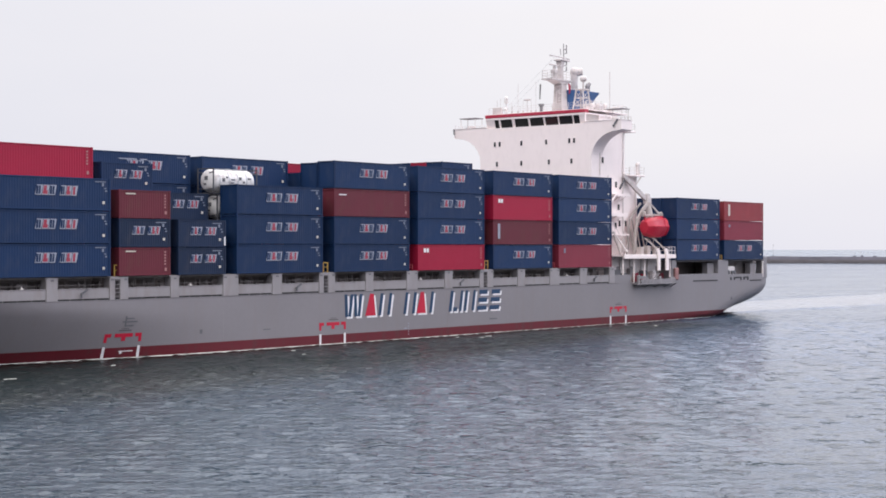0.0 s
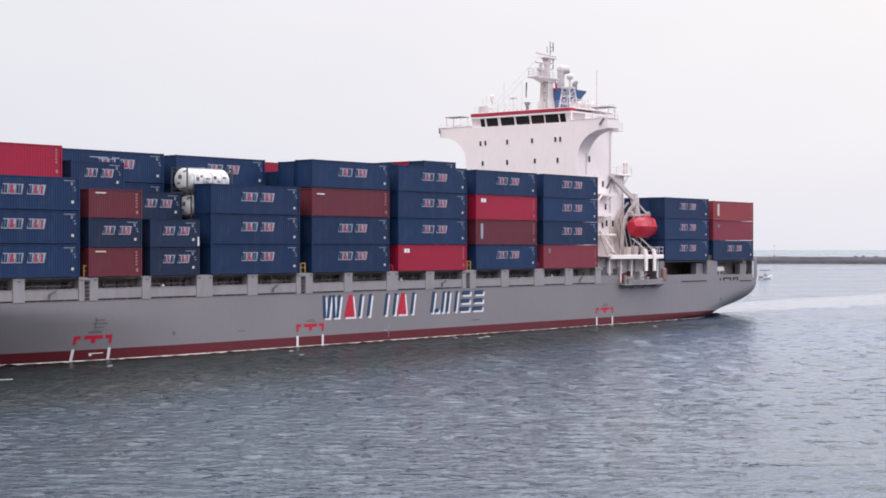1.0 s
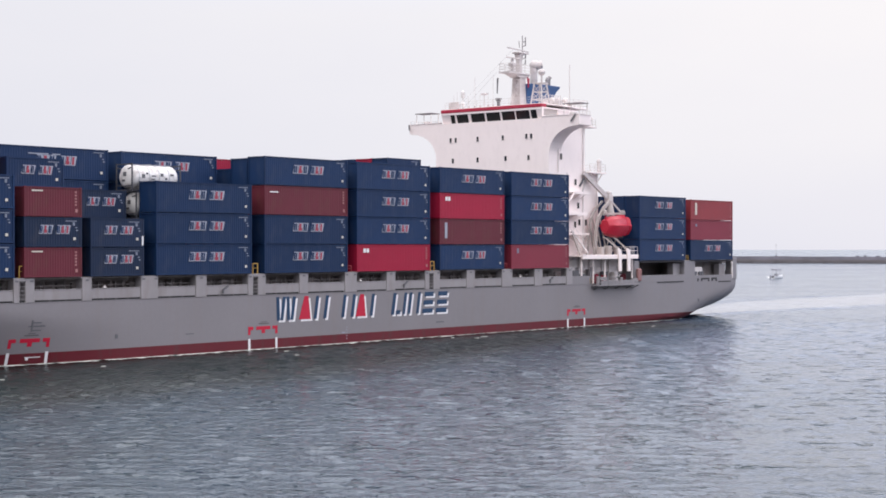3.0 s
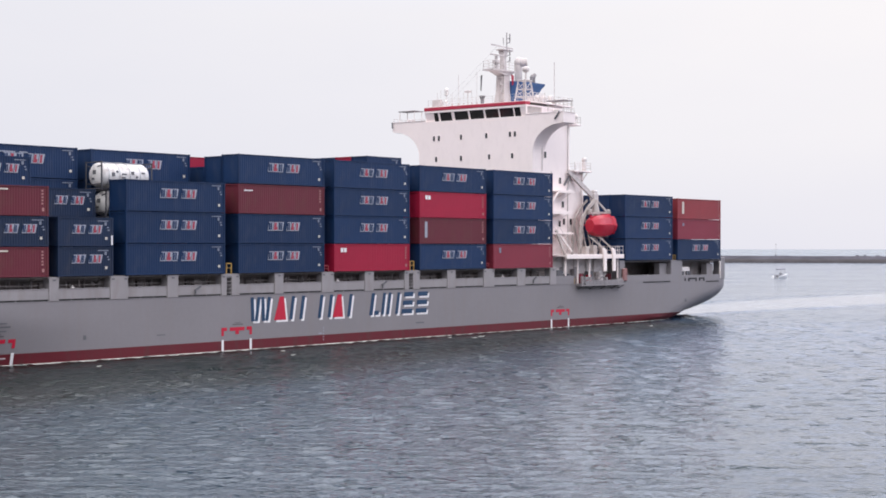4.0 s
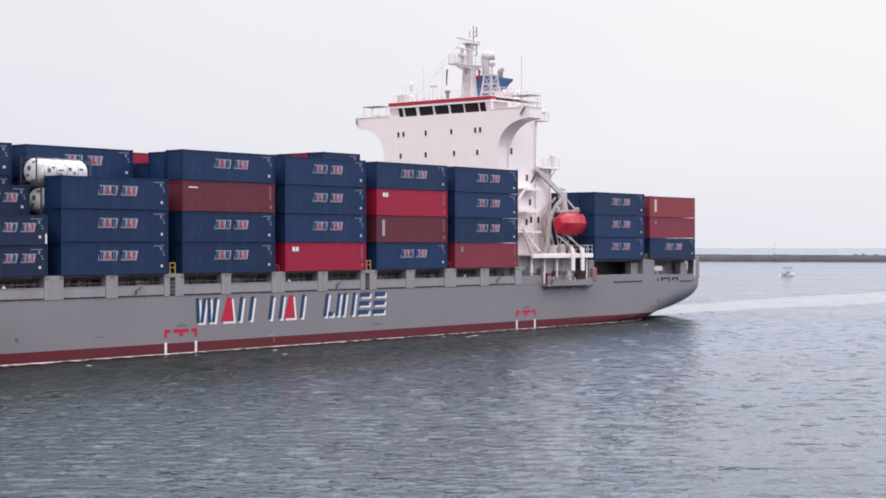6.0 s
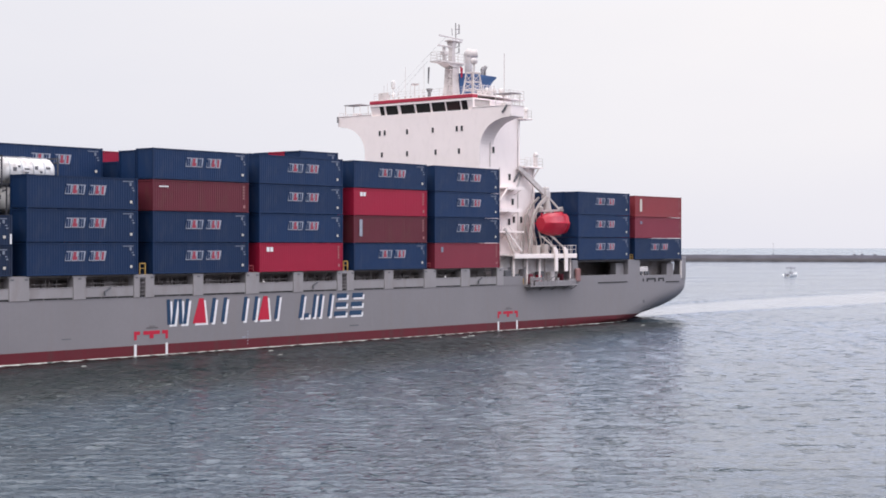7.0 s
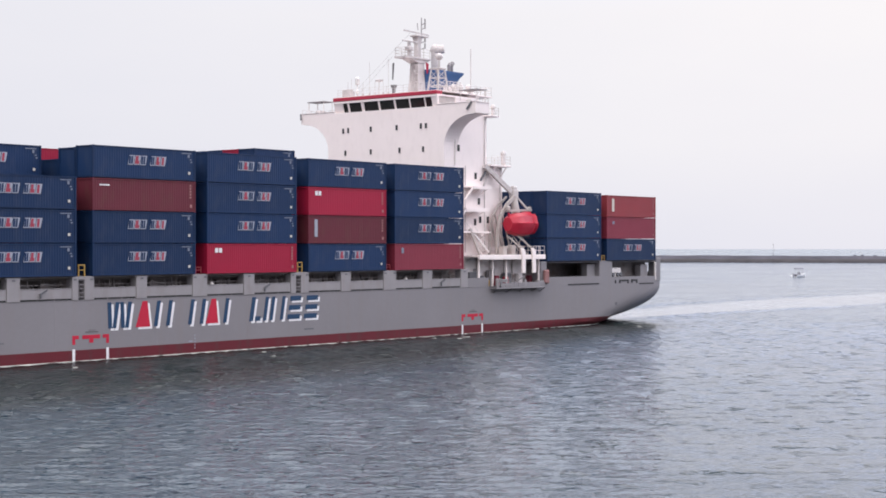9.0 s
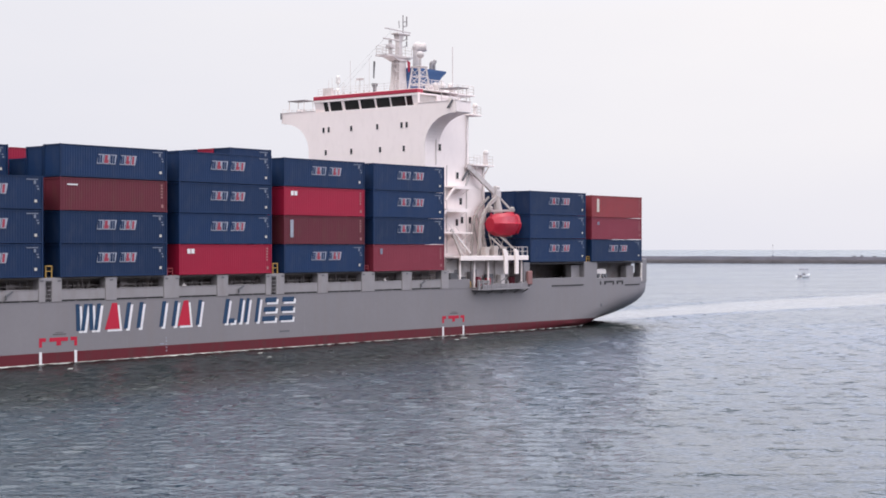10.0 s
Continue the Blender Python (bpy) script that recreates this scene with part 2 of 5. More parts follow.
def loft(bm, rings, closed=True, caps=True):
    """Joins rings of the same number of points."""
    vs = [[bm.verts.new(p) for p in ring] for ring in rings]
    n = len(vs[0])
    for a, b in zip(vs, vs[1:]):
        for i in range(n if closed else n - 1):
            j = (i + 1) % n
            bm.faces.new((a[i], a[j], b[j], b[i]))
    if caps:
        bm.faces.new(vs[0][::-1])
        bm.faces.new(vs[-1])
    bmesh.ops.recalc_face_normals(bm, faces=bm.faces)


def mesh_of(name, bm, *materials, smooth=False):
    me = bpy.data.meshes.new(name)
    bm.to_mesh(me)
    bm.free()
    for m in materials:
        me.materials.append(m)
    if smooth:
        me.shade_smooth()
        me.set_sharp_from_angle(angle=radians(35))
    return me


def part(name, bm, material, parent, label="", smooth=False):
    ob = new(name, mesh_of(name, bm, material, smooth=smooth))
    ob.parent = parent
    if label:
        tagged(ob, label)
    return ob


def share(name, me, parent, loc=(0, 0, 0), label=""):
    """Another object on a mesh that exists."""
    ob = new(name, me)
    ob.parent, ob.location = parent, loc
    if label:
        tagged(ob, label)
    return ob


def rails(bm, pts, h=1.0, gap=1.5, r=0.03, rows=3):
    """A guard rail along a line of points."""
    for a, b in zip(pts, pts[1:]):
        a, b = Vector(a), Vector(b)
        n = max(1, round((b - a).length / gap))
        for i in range(n + 1):
            p = a.lerp(b, i / n)
            rod(bm, p, p + Vector((0, 0, h)), r, 5)
        for k in range(rows):
            z = Vector((0, 0, h * (k + 1) / rows))
            rod(bm, a + z, b + z, r * 0.8, 5)


MOVING = []  # things that the ship carries: object and place in the ship's own space


def aboard(ob, x=0.0, y=0.0, z=0.0, turn=0.0):
    MOVING.append((ob, x, y, z, turn))
    ob.matrix_world = pose(x, SHIP_Y + y, z, 0, 0, turn)
    return ob

# ------------------------------------------------------------------ the water
def band(a, b, x):
    u = np.clip((x - a) / (b - a), 0, 1)
    return u * u * (3 - 2 * u)


def graded(lo, fine_lo, fine_hi, hi, step, grow=1.13):
    """Coordinates, evenly fine in the middle and coarser outwards."""
    mid = list(np.arange(fine_lo, fine_hi, step))
    out, s = [], step
    x = mid[-1]
    while x < hi:
        s = min(s * grow, 400)
        x += s
        out.append(x)
    left, s, x = [], step, mid[0]
    while x > lo:
        s = min(s * grow, 400)
        x -= s
        left.append(x)
    return np.array(left[::-1] + mid + out)


def water():
    xs = graded(-4600, 28, 195, 4600, 0.25, 1.05)
    ys = graded(-4600, 18, 150, 4600, 0.25, 1.05)
    X, Y = np.meshgrid(xs, ys)
    Z = np.zeros_like(X)
    rs = np.random.RandomState(4)
    far = np.hypot(X, Y)
    for i in range(60):
        lam = 0.55 * (1.9 / 0.55) ** rs.rand()
        ang = radians(219) + rs.normal(0, 0.6)
        k = 2 * math.pi / lam
        amp = 0.0205 * lam / (2 * math.pi) * (0.5 + rs.rand())
        wave = np.sin(k * (X * math.cos(ang) + Y * math.sin(ang)) + rs.rand() * 6.28)
        Z += amp * wave * (1 - band(lam * 110, lam * 300, far))
    # the slick of the screw, as wide as the ship and astern of her
    wy = SHIP_Y + 14 + 2.0 * np.sin(X / 31.0)
    wide = 7 + 7 * band(180, 275, X)
    slick = band(176, 190, X) * (1 - band(wide - 3, wide + 2.5, np.abs(Y - wy)))
    # steeper ripples where the slick ends
    rim = np.exp(-((np.abs(Y - wy) - wide - 3.0) / 3.5) ** 2) * band(186, 200, X)
    # smoother water in the lee of her side
    near = SHIP_Y - 36 + 20 * np.clip((X - 70) / 130, 0, 1)
    lee = band(near, near + 12, Y) * (1 - band(176, 192, X)) * (1 - band(SHIP_Y, SHIP_Y + 40, Y))
    Z *= (1 - 0.72 * slick) * (1 + 2.0 * rim) * (1 + 0.5 * lee)
    # the low folds that run off from her quarters
    for sign in (1, -1):
        Z += 0.20 * np.exp(-((sign * (Y - wy) - wide - 1.2) / 0.9) ** 2) * band(190, 206, X) * (1 - 0.6 * band(240, 330, X))
    Z -= 0.02
    nx, ny = len(xs), len(ys)
    co = np.stack([X, Y, Z], -1).reshape(-1, 3).astype(np.float32)
    i = np.arange((nx - 1) * (ny - 1))
    a = (i // (nx - 1)) * nx + i % (nx - 1)
    quads = np.stack([a, a + 1, a + nx + 1, a + nx], 1).astype(np.int32)
    me = bpy.data.meshes.new("water")
    me.vertices.add(len(co))
    me.vertices.foreach_set("co", co.ravel())
    me.loops.add(quads.size)
    me.loops.foreach_set("vertex_index", quads.ravel())
    me.polygons.add(len(quads))
    me.polygons.foreach_set("loop_start", np.arange(0, quads.size, 4, dtype=np.int32))
    me.update(calc_edges=True)
    me.shade_smooth()
    m = bpy.data.materials.new("harbour_water")
    m.use_nodes = True
    n, l = m.node_tree.nodes, m.node_tree.links
    b = n["Principled BSDF"]
    b.inputs["IOR"].default_value = 1.34
    co_, sep = n.new("ShaderNodeTexCoord"), n.new("ShaderNodeSeparateXYZ")
    l.new(co_.outputs["Object"], sep.inputs[0])

    def math_(op, p, q=None):
        k = n.new("ShaderNodeMath")
        k.operation = op
        for slot, v in ((0, p), (1, q)):
            if v is None:
                continue
            if isinstance(v, (int, float)):
                k.inputs[slot].default_value = v
            else:
                l.new(v, k.inputs[slot])
        return k.outputs[0]

    def smooth_(v, lo, hi, to0=0.0, to1=1.0):
        k = n.new("ShaderNodeMapRange")
        k.interpolation_type = "SMOOTHSTEP"
        l.new(v, k.inputs["Value"])
        for key, val in (("From Min", lo), ("From Max", hi), ("To Min", to0), ("To Max", to1)):
            k.inputs[key].default_value = val
        return k.outputs["Result"]

    def noise_(scale, detail, sx=1, sy=1, turn=0):
        mp, t = n.new("ShaderNodeMapping"), n.new("ShaderNodeTexNoise")
        if turn:
            mp.vector_type = "TEXTURE"
        mp.inputs["Scale"].default_value = (sx, sy, 1)
        mp.inputs["Rotation"].default_value = (0, 0, radians(turn))
        t.inputs["Scale"].default_value, t.inputs["Detail"].default_value = scale, detail
        l.new(co_.outputs["Object"], mp.inputs["Vector"])
        l.new(mp.outputs["Vector"], t.inputs["Vector"])
        return t.outputs["Fac"]

    # silty green water, with the slick of the screw paler and streaked with foam
    patches = noise_(0.035, 3, 1, 2.2)
    base = n.new("ShaderNodeMix")
    base.data_type = "RGBA"
    l.new(smooth_(patches, 0.35, 0.65), base.inputs["Factor"])
    base.inputs["A"].default_value, base.inputs["B"].default_value = (0.007, 0.019, 0.027, 1), (0.010, 0.025, 0.036, 1)
    # a stronger, bluer base colour astern, blended in along X
    aft_blue = n.new("ShaderNodeMix")
    aft_blue.data_type = "RGBA"
    l.new(smooth_(sep.outputs["X"], 85.0, 190.0), aft_blue.inputs["Factor"])
    l.new(base.outputs["Result"], aft_blue.inputs["A"])
    aft_blue.inputs["B"].default_value = (0.014, 0.036, 0.066, 1)
    # along her side the base colour goes darker, standing in for her dark reflection
    by_hull = math_("MULTIPLY", smooth_(math_("SUBTRACT", sep.outputs["Y"], smooth_(sep.outputs["X"], 60.0, 205.0, SHIP_Y - 36, SHIP_Y - 16)), 0.0, 12.0), smooth_(sep.outputs["X"], 176.0, 192.0, 1.0, 0.0))
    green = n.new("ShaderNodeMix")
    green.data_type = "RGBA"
    l.new(by_hull, green.inputs["Factor"])
    l.new(aft_blue.outputs["Result"], green.inputs["A"])
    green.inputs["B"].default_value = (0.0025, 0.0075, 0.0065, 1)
    # beyond the breakwater the blue haze over the sea is put into the base colour
    far_haze = n.new("ShaderNodeMix")
    far_haze.data_type = "RGBA"
    l.new(smooth_(math_("ADD", sep.outputs["X"], sep.outputs["Y"]), 1350.0, 1700.0), far_haze.inputs["Factor"])
    l.new(green.outputs["Result"], far_haze.inputs["A"])
    far_haze.inputs["B"].default_value = (0.014, 0.052, 0.090, 1)
    ragged = noise_(0.22, 4, 0.25, 1.0)
    off = math_("ABSOLUTE", math_("SUBTRACT", sep.outputs["Y"], SHIP_Y + 14))
    edge = math_("ADD", off, math_("MULTIPLY", math_("SUBTRACT", ragged, 0.5), 9.0))
    reach = math_("SUBTRACT", edge, smooth_(sep.outputs["X"], 180.0, 275.0, 0.0, 7.0))
    slick_ = math_("MULTIPLY", smooth_(reach, 4.5, 8.0, 1.0, 0.0), smooth_(sep.outputs["X"], 174.0, 188.0))
    streaks = noise_(0.9, 6, 0.22, 1.0)
    foam = math_("MULTIPLY", slick_, smooth_(streaks, 0.35, 0.75, 0.12, 0.32))
    pale = n.new("ShaderNodeMix")
    pale.data_type = "RGBA"
    l.new(foam, pale.inputs["Factor"])
    l.new(far_haze.outputs["Result"], pale.inputs["A"])
    pale.inputs["B"].default_value = (0.72, 0.69, 0.72, 1)
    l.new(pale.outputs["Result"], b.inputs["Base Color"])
    small = noise_(2.3, 4, 1.0, 2.3, 39)
    ripples = noise_(5.0, 3, 1.0, 1.8, 39)
    # scattered sharp wavelets among gentle ones
    away = math_("ADD", math_("MULTIPLY", sep.outputs["X"], 0.775), math_("MULTIPLY", sep.outputs["Y"], 0.632))
    sharp = smooth_(noise_(0.8, 3, 1.0, 1.9, 39), 0.57, 0.68)
    gentle = math_("ADD", math_("MULTIPLY", small, 0.8), math_("MULTIPLY", ripples, 0.45))
    height = math_("ADD", gentle, math_("MULTIPLY", sharp, smooth_(away, 60.0, 150.0, 0.9, 3.2)))
    # cat's-paws of wind, and the fine chop of the open roads beyond the ship
    wind = smooth_(noise_(0.06, 3, 1.0, 3.0, 39), 0.38, 0.66, 0.09, 0.16)
    l.new(math_("ADD", math_("ADD", wind, math_("MULTIPLY", by_hull, 0.10)), smooth_(sep.outputs["Y"], 150.0, 330.0, 0.0, 0.05)), b.inputs["Roughness"])
    bp = n.new("ShaderNodeBump")
    bp.inputs["Distance"].default_value = 0.15
    l.new(math_("SUBTRACT", math_("SUBTRACT", smooth_(sep.outputs["X"], 60.0, 200.0, 0.74, 0.58), math_("MULTIPLY", slick_, 0.33)), math_("MULTIPLY", by_hull, -0.15)), bp.inputs["Strength"])
    l.new(height, bp.inputs["Height"])
    l.new(bp.outputs["Normal"], b.inputs["Normal"])
    me.materials.append(m)
    return tagged(new("water", me), "choppy grey-green harbour water with a pale ship's wake", "water", kind="structure")


sea = water()

# ------------------------------------------------------------------ the ship: hull
MID = 14.0         # her centre line, in the ship's own space
HALF = 13.8        # half her beam
STERN = 216.6

ship = new("container_ship")
tagged(ship, "large grey container ship under way with a white bridge", "container ship")
aboard(ship)

def inset(x, z):
    """How far the side lies inside her greatest beam."""
    v = 0.0
    if x > 172:                                   # aft she turns in under the counter, which rises to the transom
        turn = float(np.interp(x, (172, 189, 199, 203.3, 206, 209, 214.8, STERN), (0.0, 0.25, 0.5, 1.1, 1.95, 2.9, 4.3, 4.8)))
        sharp = float(np.interp(x, (172, 189, 199, 206, STERN), (2.5, 2.5, 1.8, 1.0, 0.39)))
        v = sharp * max(0.0, turn - z) ** 2
    if x < 104:                                   # and forward, with flare
        u = (104 - x) / 102
        low = 2.9 * (u / 0.23) ** 1.7 if u < 0.23 else 2.9 + (u - 0.23) / 0.77 * 10.0
        deck = 13.6 * max(0.0, (u - 0.40) / 0.60) ** 2.2
        turn = max(2.0, 4.0 + 0.089 * (91 - x))   # height of the turn of the flare
        v = max(deck, low * max(0.0, 1 - z / turn) ** 1.1) if u < 0.5 else deck + (low - deck) * max(0.0, 1 - (z + 0.5) / 5.6)
    return min(v, HALF - 0.03)


def hull_rings(zs):
    stations = sorted(set([2 + 6 * i for i in range(12)] + [74 + 2.5 * i for i in range(13)] + [110, 122, 134, 146, 158, 168] + [171 + 3 * i for i in range(15)] + [214.6, 215.9, STERN]))
    rings = []
    for x in stations:
        tuck = 0.0 if x < 214 else 0.22 * (1 - math.sqrt(max(0, 1 - ((x - 214.3) / (STERN - 214.3)) ** 2))) if x > 214.3 else 0.0
        near = [(x, MID - HALF + inset(x, z) + tuck, z) for z in zs]
        rings.append(near + [(p[0], 2 * MID - p[1], p[2]) for p in reversed(near)])
    return rings


bm = bmesh.new()
loft(bm, hull_rings([1.0, 1.35, 1.8, 2.3, 2.9, 3.5, 4.2, 4.8, 5.42]))
hull = part("hull", bm, GREY, ship, "grey painted hull with streaks of wear", smooth=True)
bm = bmesh.new()
loft(bm, hull_rings([-3.0, -1.5, -0.6, 0.0, 0.5, 0.996]))
part("boot_topping", bm, BOOT, ship, "dark red underwater paint showing above the waterline", smooth=True)

# fold of foam that runs along her side
def side_y(x, z):
    return MID - HALF + inset(x, z)


bm = bmesh.new()
rs = random.Random(3)
pts = []
x = 60.0
while x < 212:
    pts.append((x, side_y(x, 0.0)))
    x += 0.7
wid = [0.0] * len(pts)
level = 0.3
for i, p in enumerate(pts):
    level += rs.uniform(-0.10, 0.10)
    level = min(0.36, max(0.03, level))
    wid[i] = max(0.012, level) * (0.30 if p[0] > 150 else 0.38)
rows_ = [[], [], []]
for (x, y), w in zip(pts, wid):
    rows_[0].append(bm.verts.new((x, y + 0.04, 0.05 + 0.1 * w)))
    rows_[1].append(bm.verts.new((x, y - 0.45 * w, 0.045 + 0.05 * w)))
    rows_[2].append(bm.verts.new((x, y - w, -0.12)))
for a, b in zip(rows_, rows_[1:]):
    for i in range(len(pts) - 1):
        bm.faces.new((a[i], a[i + 1], b[i + 1], b[i]))
FOAM = mat("foam", (0.46, 0.45, 0.41), 0.8, vary=0.4, scale=0.7, grain=4, bump=0.6, dirt=(0.07, 0.095, 0.085), dirt_amount=1.6)
foam_line = new("bow_wave_foam", mesh_of("foam", bm, FOAM))
tagged(foam_line, "thin white foam running along the ship's waterline", "foam", kind="stuff")
aboard(foam_line)

# flecks of foam that have drifted off from her side
bm = bmesh.new()
rs = random.Random(12)
for i in range(13):
    x = rs.uniform(42, 176)
    y = SHIP_Y - 0.6 - rs.uniform(0.4, 15.0) * (0.35 + 0.65 * rs.random())
    length, wide = rs.uniform(0.25, 0.8), rs.uniform(0.05, 0.12)
    turn = radians(rs.uniform(-32, 4))
    ring = []
    for k in range(9):
        a = 2 * math.pi * k / 9
        u, v = length * math.cos(a) * rs.uniform(0.7, 1.1), wide * math.sin(a) * rs.uniform(0.6, 1.2)
        ring.append((x + u * math.cos(turn) - v * math.sin(turn), y + u * math.sin(turn) + v * math.cos(turn)))
    loft(bm, [[(p, q, -0.08) for p, q in ring], [(x + 0.8 * (p - x), y + 0.8 * (q - y), 0.03) for p, q in ring]])
flecks = new("foam_flecks", mesh_of("foam_flecks", bm, FOAM))
tagged(flecks, "scattered pale foam flecks on the harbour water", "foam", kind="stuff")

# ------------------------------------------------------------------ her deck edge
DECK = 5.42
BASE = 7.58        # the outer stacks stand here, on pillars
PILLARS = [(75.3, 76.5, 0), (82.36, 83.56, 0), (89.27, 91.41, 1), (96.47, 97.52, 0), (103.15, 105.18, 0), (109.85, 111.21, 0), (116.68, 119.09, 1),
           (123.9, 125.18, 0), (130.76, 132.62, 0), (137.46, 138.91, 0), (144.03, 146.67, 1), (151.57, 153.08, 0), (158.37, 160.47, 0),
           (165.05, 166.74, 0), (171.95, 173.3, 0)]


def stanchion(x0, x1, ladder, z1=BASE - 0.03, y0=0.14):
    """A pillar at the deck edge that carries the outer stack; the wide ones have a ladder in an opening."""
    bm = bmesh.new()
    if ladder:
        w = x1 - x0
        box(bm, x0, x0 + 0.28 * w, y0, y0 + 0.9, DECK, z1, 0.03)
        box(bm, x0 + 0.56 * w, x1, y0, y0 + 0.9, DECK, z1, 0.03)
        box(bm, x0 + 0.28 * w, x0 + 0.56 * w, y0, y0 + 0.9, z1 - 0.28, z1, 0.02)
        box(bm, x0 + 0.28 * w, x0 + 0.56 * w, y0 + 0.7, y0 + 0.88, DECK, z1 - 0.28)
    else:
        box(bm, x0, x1, y0, y0 + 0.9, DECK, z1, 0.03)
        box(bm, x0 - 0.12, x1 + 0.12, y0 + 0.05, y0 + 0.85, z1 - 0.12, z1, 0.0)
    p = part("stanchion", bm, DECKGREY, ship)
    bm = bmesh.new()
    if ladder:
        for k in range(5):
            z = DECK + 0.3 + 0.36 * k
            box(bm, x0 + 0.28 * w, x0 + 0.56 * w, y0 + 0.1, y0 + 0.16, z, z + 0.05)
        tagged(part("ladder", bm, DECKGREY, p), kind="stuff")
        bm = bmesh.new()
    for dx in ((0.3, -0.3) if x1 - x0 > 1.7 else (0.5 * (x1 - x0),)):
        c = (x0 + dx) if dx > 0 else x1 + dx
        box(bm, c - 0.16, c + 0.16, y0 - 0.03, y0 + 0.02, z1 - 0.34, z1 - 0.2)
    tagged(part("socket", bm, MARKGREY, p), kind="stuff")
    return p


for x0, x1, lad in PILLARS:
    stanchion(x0, x1, lad)


def bulwark(x0, x1, ztop=6.48, y0=0.22):
    """A plate between two pillars, with its rail on top and a freeing slot below."""
    bm = bmesh.new()
    box(bm, x0 + 0.02, x1 - 0.02, y0, y0 + 0.05, DECK + 0.19, ztop)
    box(bm, x0 + 0.02, x1 - 0.02, y0 - 0.04, y0 + 0.2, ztop, ztop + 0.06, 0.02)
    p = part("bulwark", bm, DECKGREY, ship)
    bm = bmesh.new()
    n = max(2, int((x1 - x0) / 1.4))
    for i in range(1, n):
        x = x0 + (x1 - x0) * i / n
        box(bm, x - 0.02, x + 0.02, y0 + 0.05, y0 + 0.4, DECK, ztop - 0.15)
    tagged(part("stays", bm, DECKGREY, p), kind="stuff")


ends = [60.0] + [v for p in PILLARS for v in p[:2]]
for a, b in zip(ends[2::2], ends[3::2]):
    bulwark(a, b)

# deck plating, the side of the hatches and their covers
bm = bmesh.new()
loft(bm, [[(x, MID - HALF + inset(x, 5.4) + 0.1, DECK - 0.02), (x, MID + HALF - inset(x, 5.4) - 0.1, DECK - 0.02), (x, MID + HALF - inset(x, 5.4) - 0.1, DECK + 0.02), (x, MID - HALF + inset(x, 5.4) + 0.1, DECK + 0.02)] for x in (4, 15, 30, 50, 80, 110, 150, 190, 214, 216.0)])
part("deck", bm, HATCH, ship, "dark steel weather deck")
for x0, x1 in ((62.0, 89.0), (90.4, 103.4), (104.9, 117.0), (118.8, 130.9), (132.6, 144.7), (146.5, 158.6), (160.2, 172.3)):
    bm = bmesh.new()
    box(bm, x0, x1, 2.4, 25.6, DECK, 7.18)
    n = int((x1 - x0) / 1.5)
    for i in range(n + 1):
        x = x0 + (x1 - x0) * i / n
        box(bm, x - 0.05, x + 0.05, 2.1, 2.4, DECK, 7.0)
    c = part("hatch_coaming", bm, HATCH, ship)
    bm = bmesh.new()
    box(bm, x0 + 0.05, x1 - 0.05, 2.2, 25.8, 7.18, BASE - 0.02, 0.04)
    part("hatch_cover", bm, HATCH, c)

# gear that lies in the side passage: rails, ventilators, brackets on the bulwark
bm = bmesh.new()
rs = random.Random(8)
x = 70.0
while x < 172:
    rod(bm, (x, 1.5, DECK), (x, 1.5, 7.4), 0.07, 6)
    if rs.random() < 0.35:
        box(bm, x - 0.4, x + 0.5, 1.3, 1.9, DECK, DECK + rs.uniform(1.1, 1.7), 0.05)
    x += rs.uniform(1.6, 3.4)
tagged(part("passage_gear", bm, HATCH, ship, "pipes and lockers in the side passage"), kind="stuff")


# rails of the walkway and the beam under the outer boxes, bay by bay
for (a0, a1, _), (b0, b1, _) in zip(PILLARS, PILLARS[1:]):
    bm = bmesh.new()
    for z in (6.8, 7.25):
        rod(bm, (a1 + 0.05, 1.0, z), (b0 - 0.05, 1.0, z), 0.04, 6)
    for k in range(1, 4):
        x = a1 + (b0 - a1) * k / 4
        rod(bm, (x, 1.0, DECK), (x, 1.0, 7.3), 0.035, 5)
    part("walkway_rail", bm, HATCH, ship)
    bm = bmesh.new()
    box(bm, a1 + 0.13, b0 - 0.13, 0.42, 0.62, BASE - 0.17, BASE - 0.03)
    part("lashing_beam", bm, HATCH, ship)


def fairlead(x):
    bm = bmesh.new()
    beam(bm, (x - 0.35, 0.1, 6.05), (x + 0.35, 0.1, 6.42), 0.14, 0.14)
    rod(bm, (x - 0.35, 0.05, 5.7), (x - 0.35, 0.05, 6.1), 0.09, 6)
    part("roller_fairlead", bm, MARKGREY, ship)


for x in (86.4, 113.6, 140.6, 168.6):
    fairlead(x)
for x in (80.0, 99.2, 133.5, 162.5):
    bm = bmesh.new()
    box(bm, x - 0.16, x + 0.16, 0.35, 0.6, 6.53, 6.66, 0.04)
    rod(bm, (x, 0.47, 6.6), (x, 0.47, 6.8), 0.06, 8)
    part("deck_light", bm, WHITE2, ship, "small white deck light")

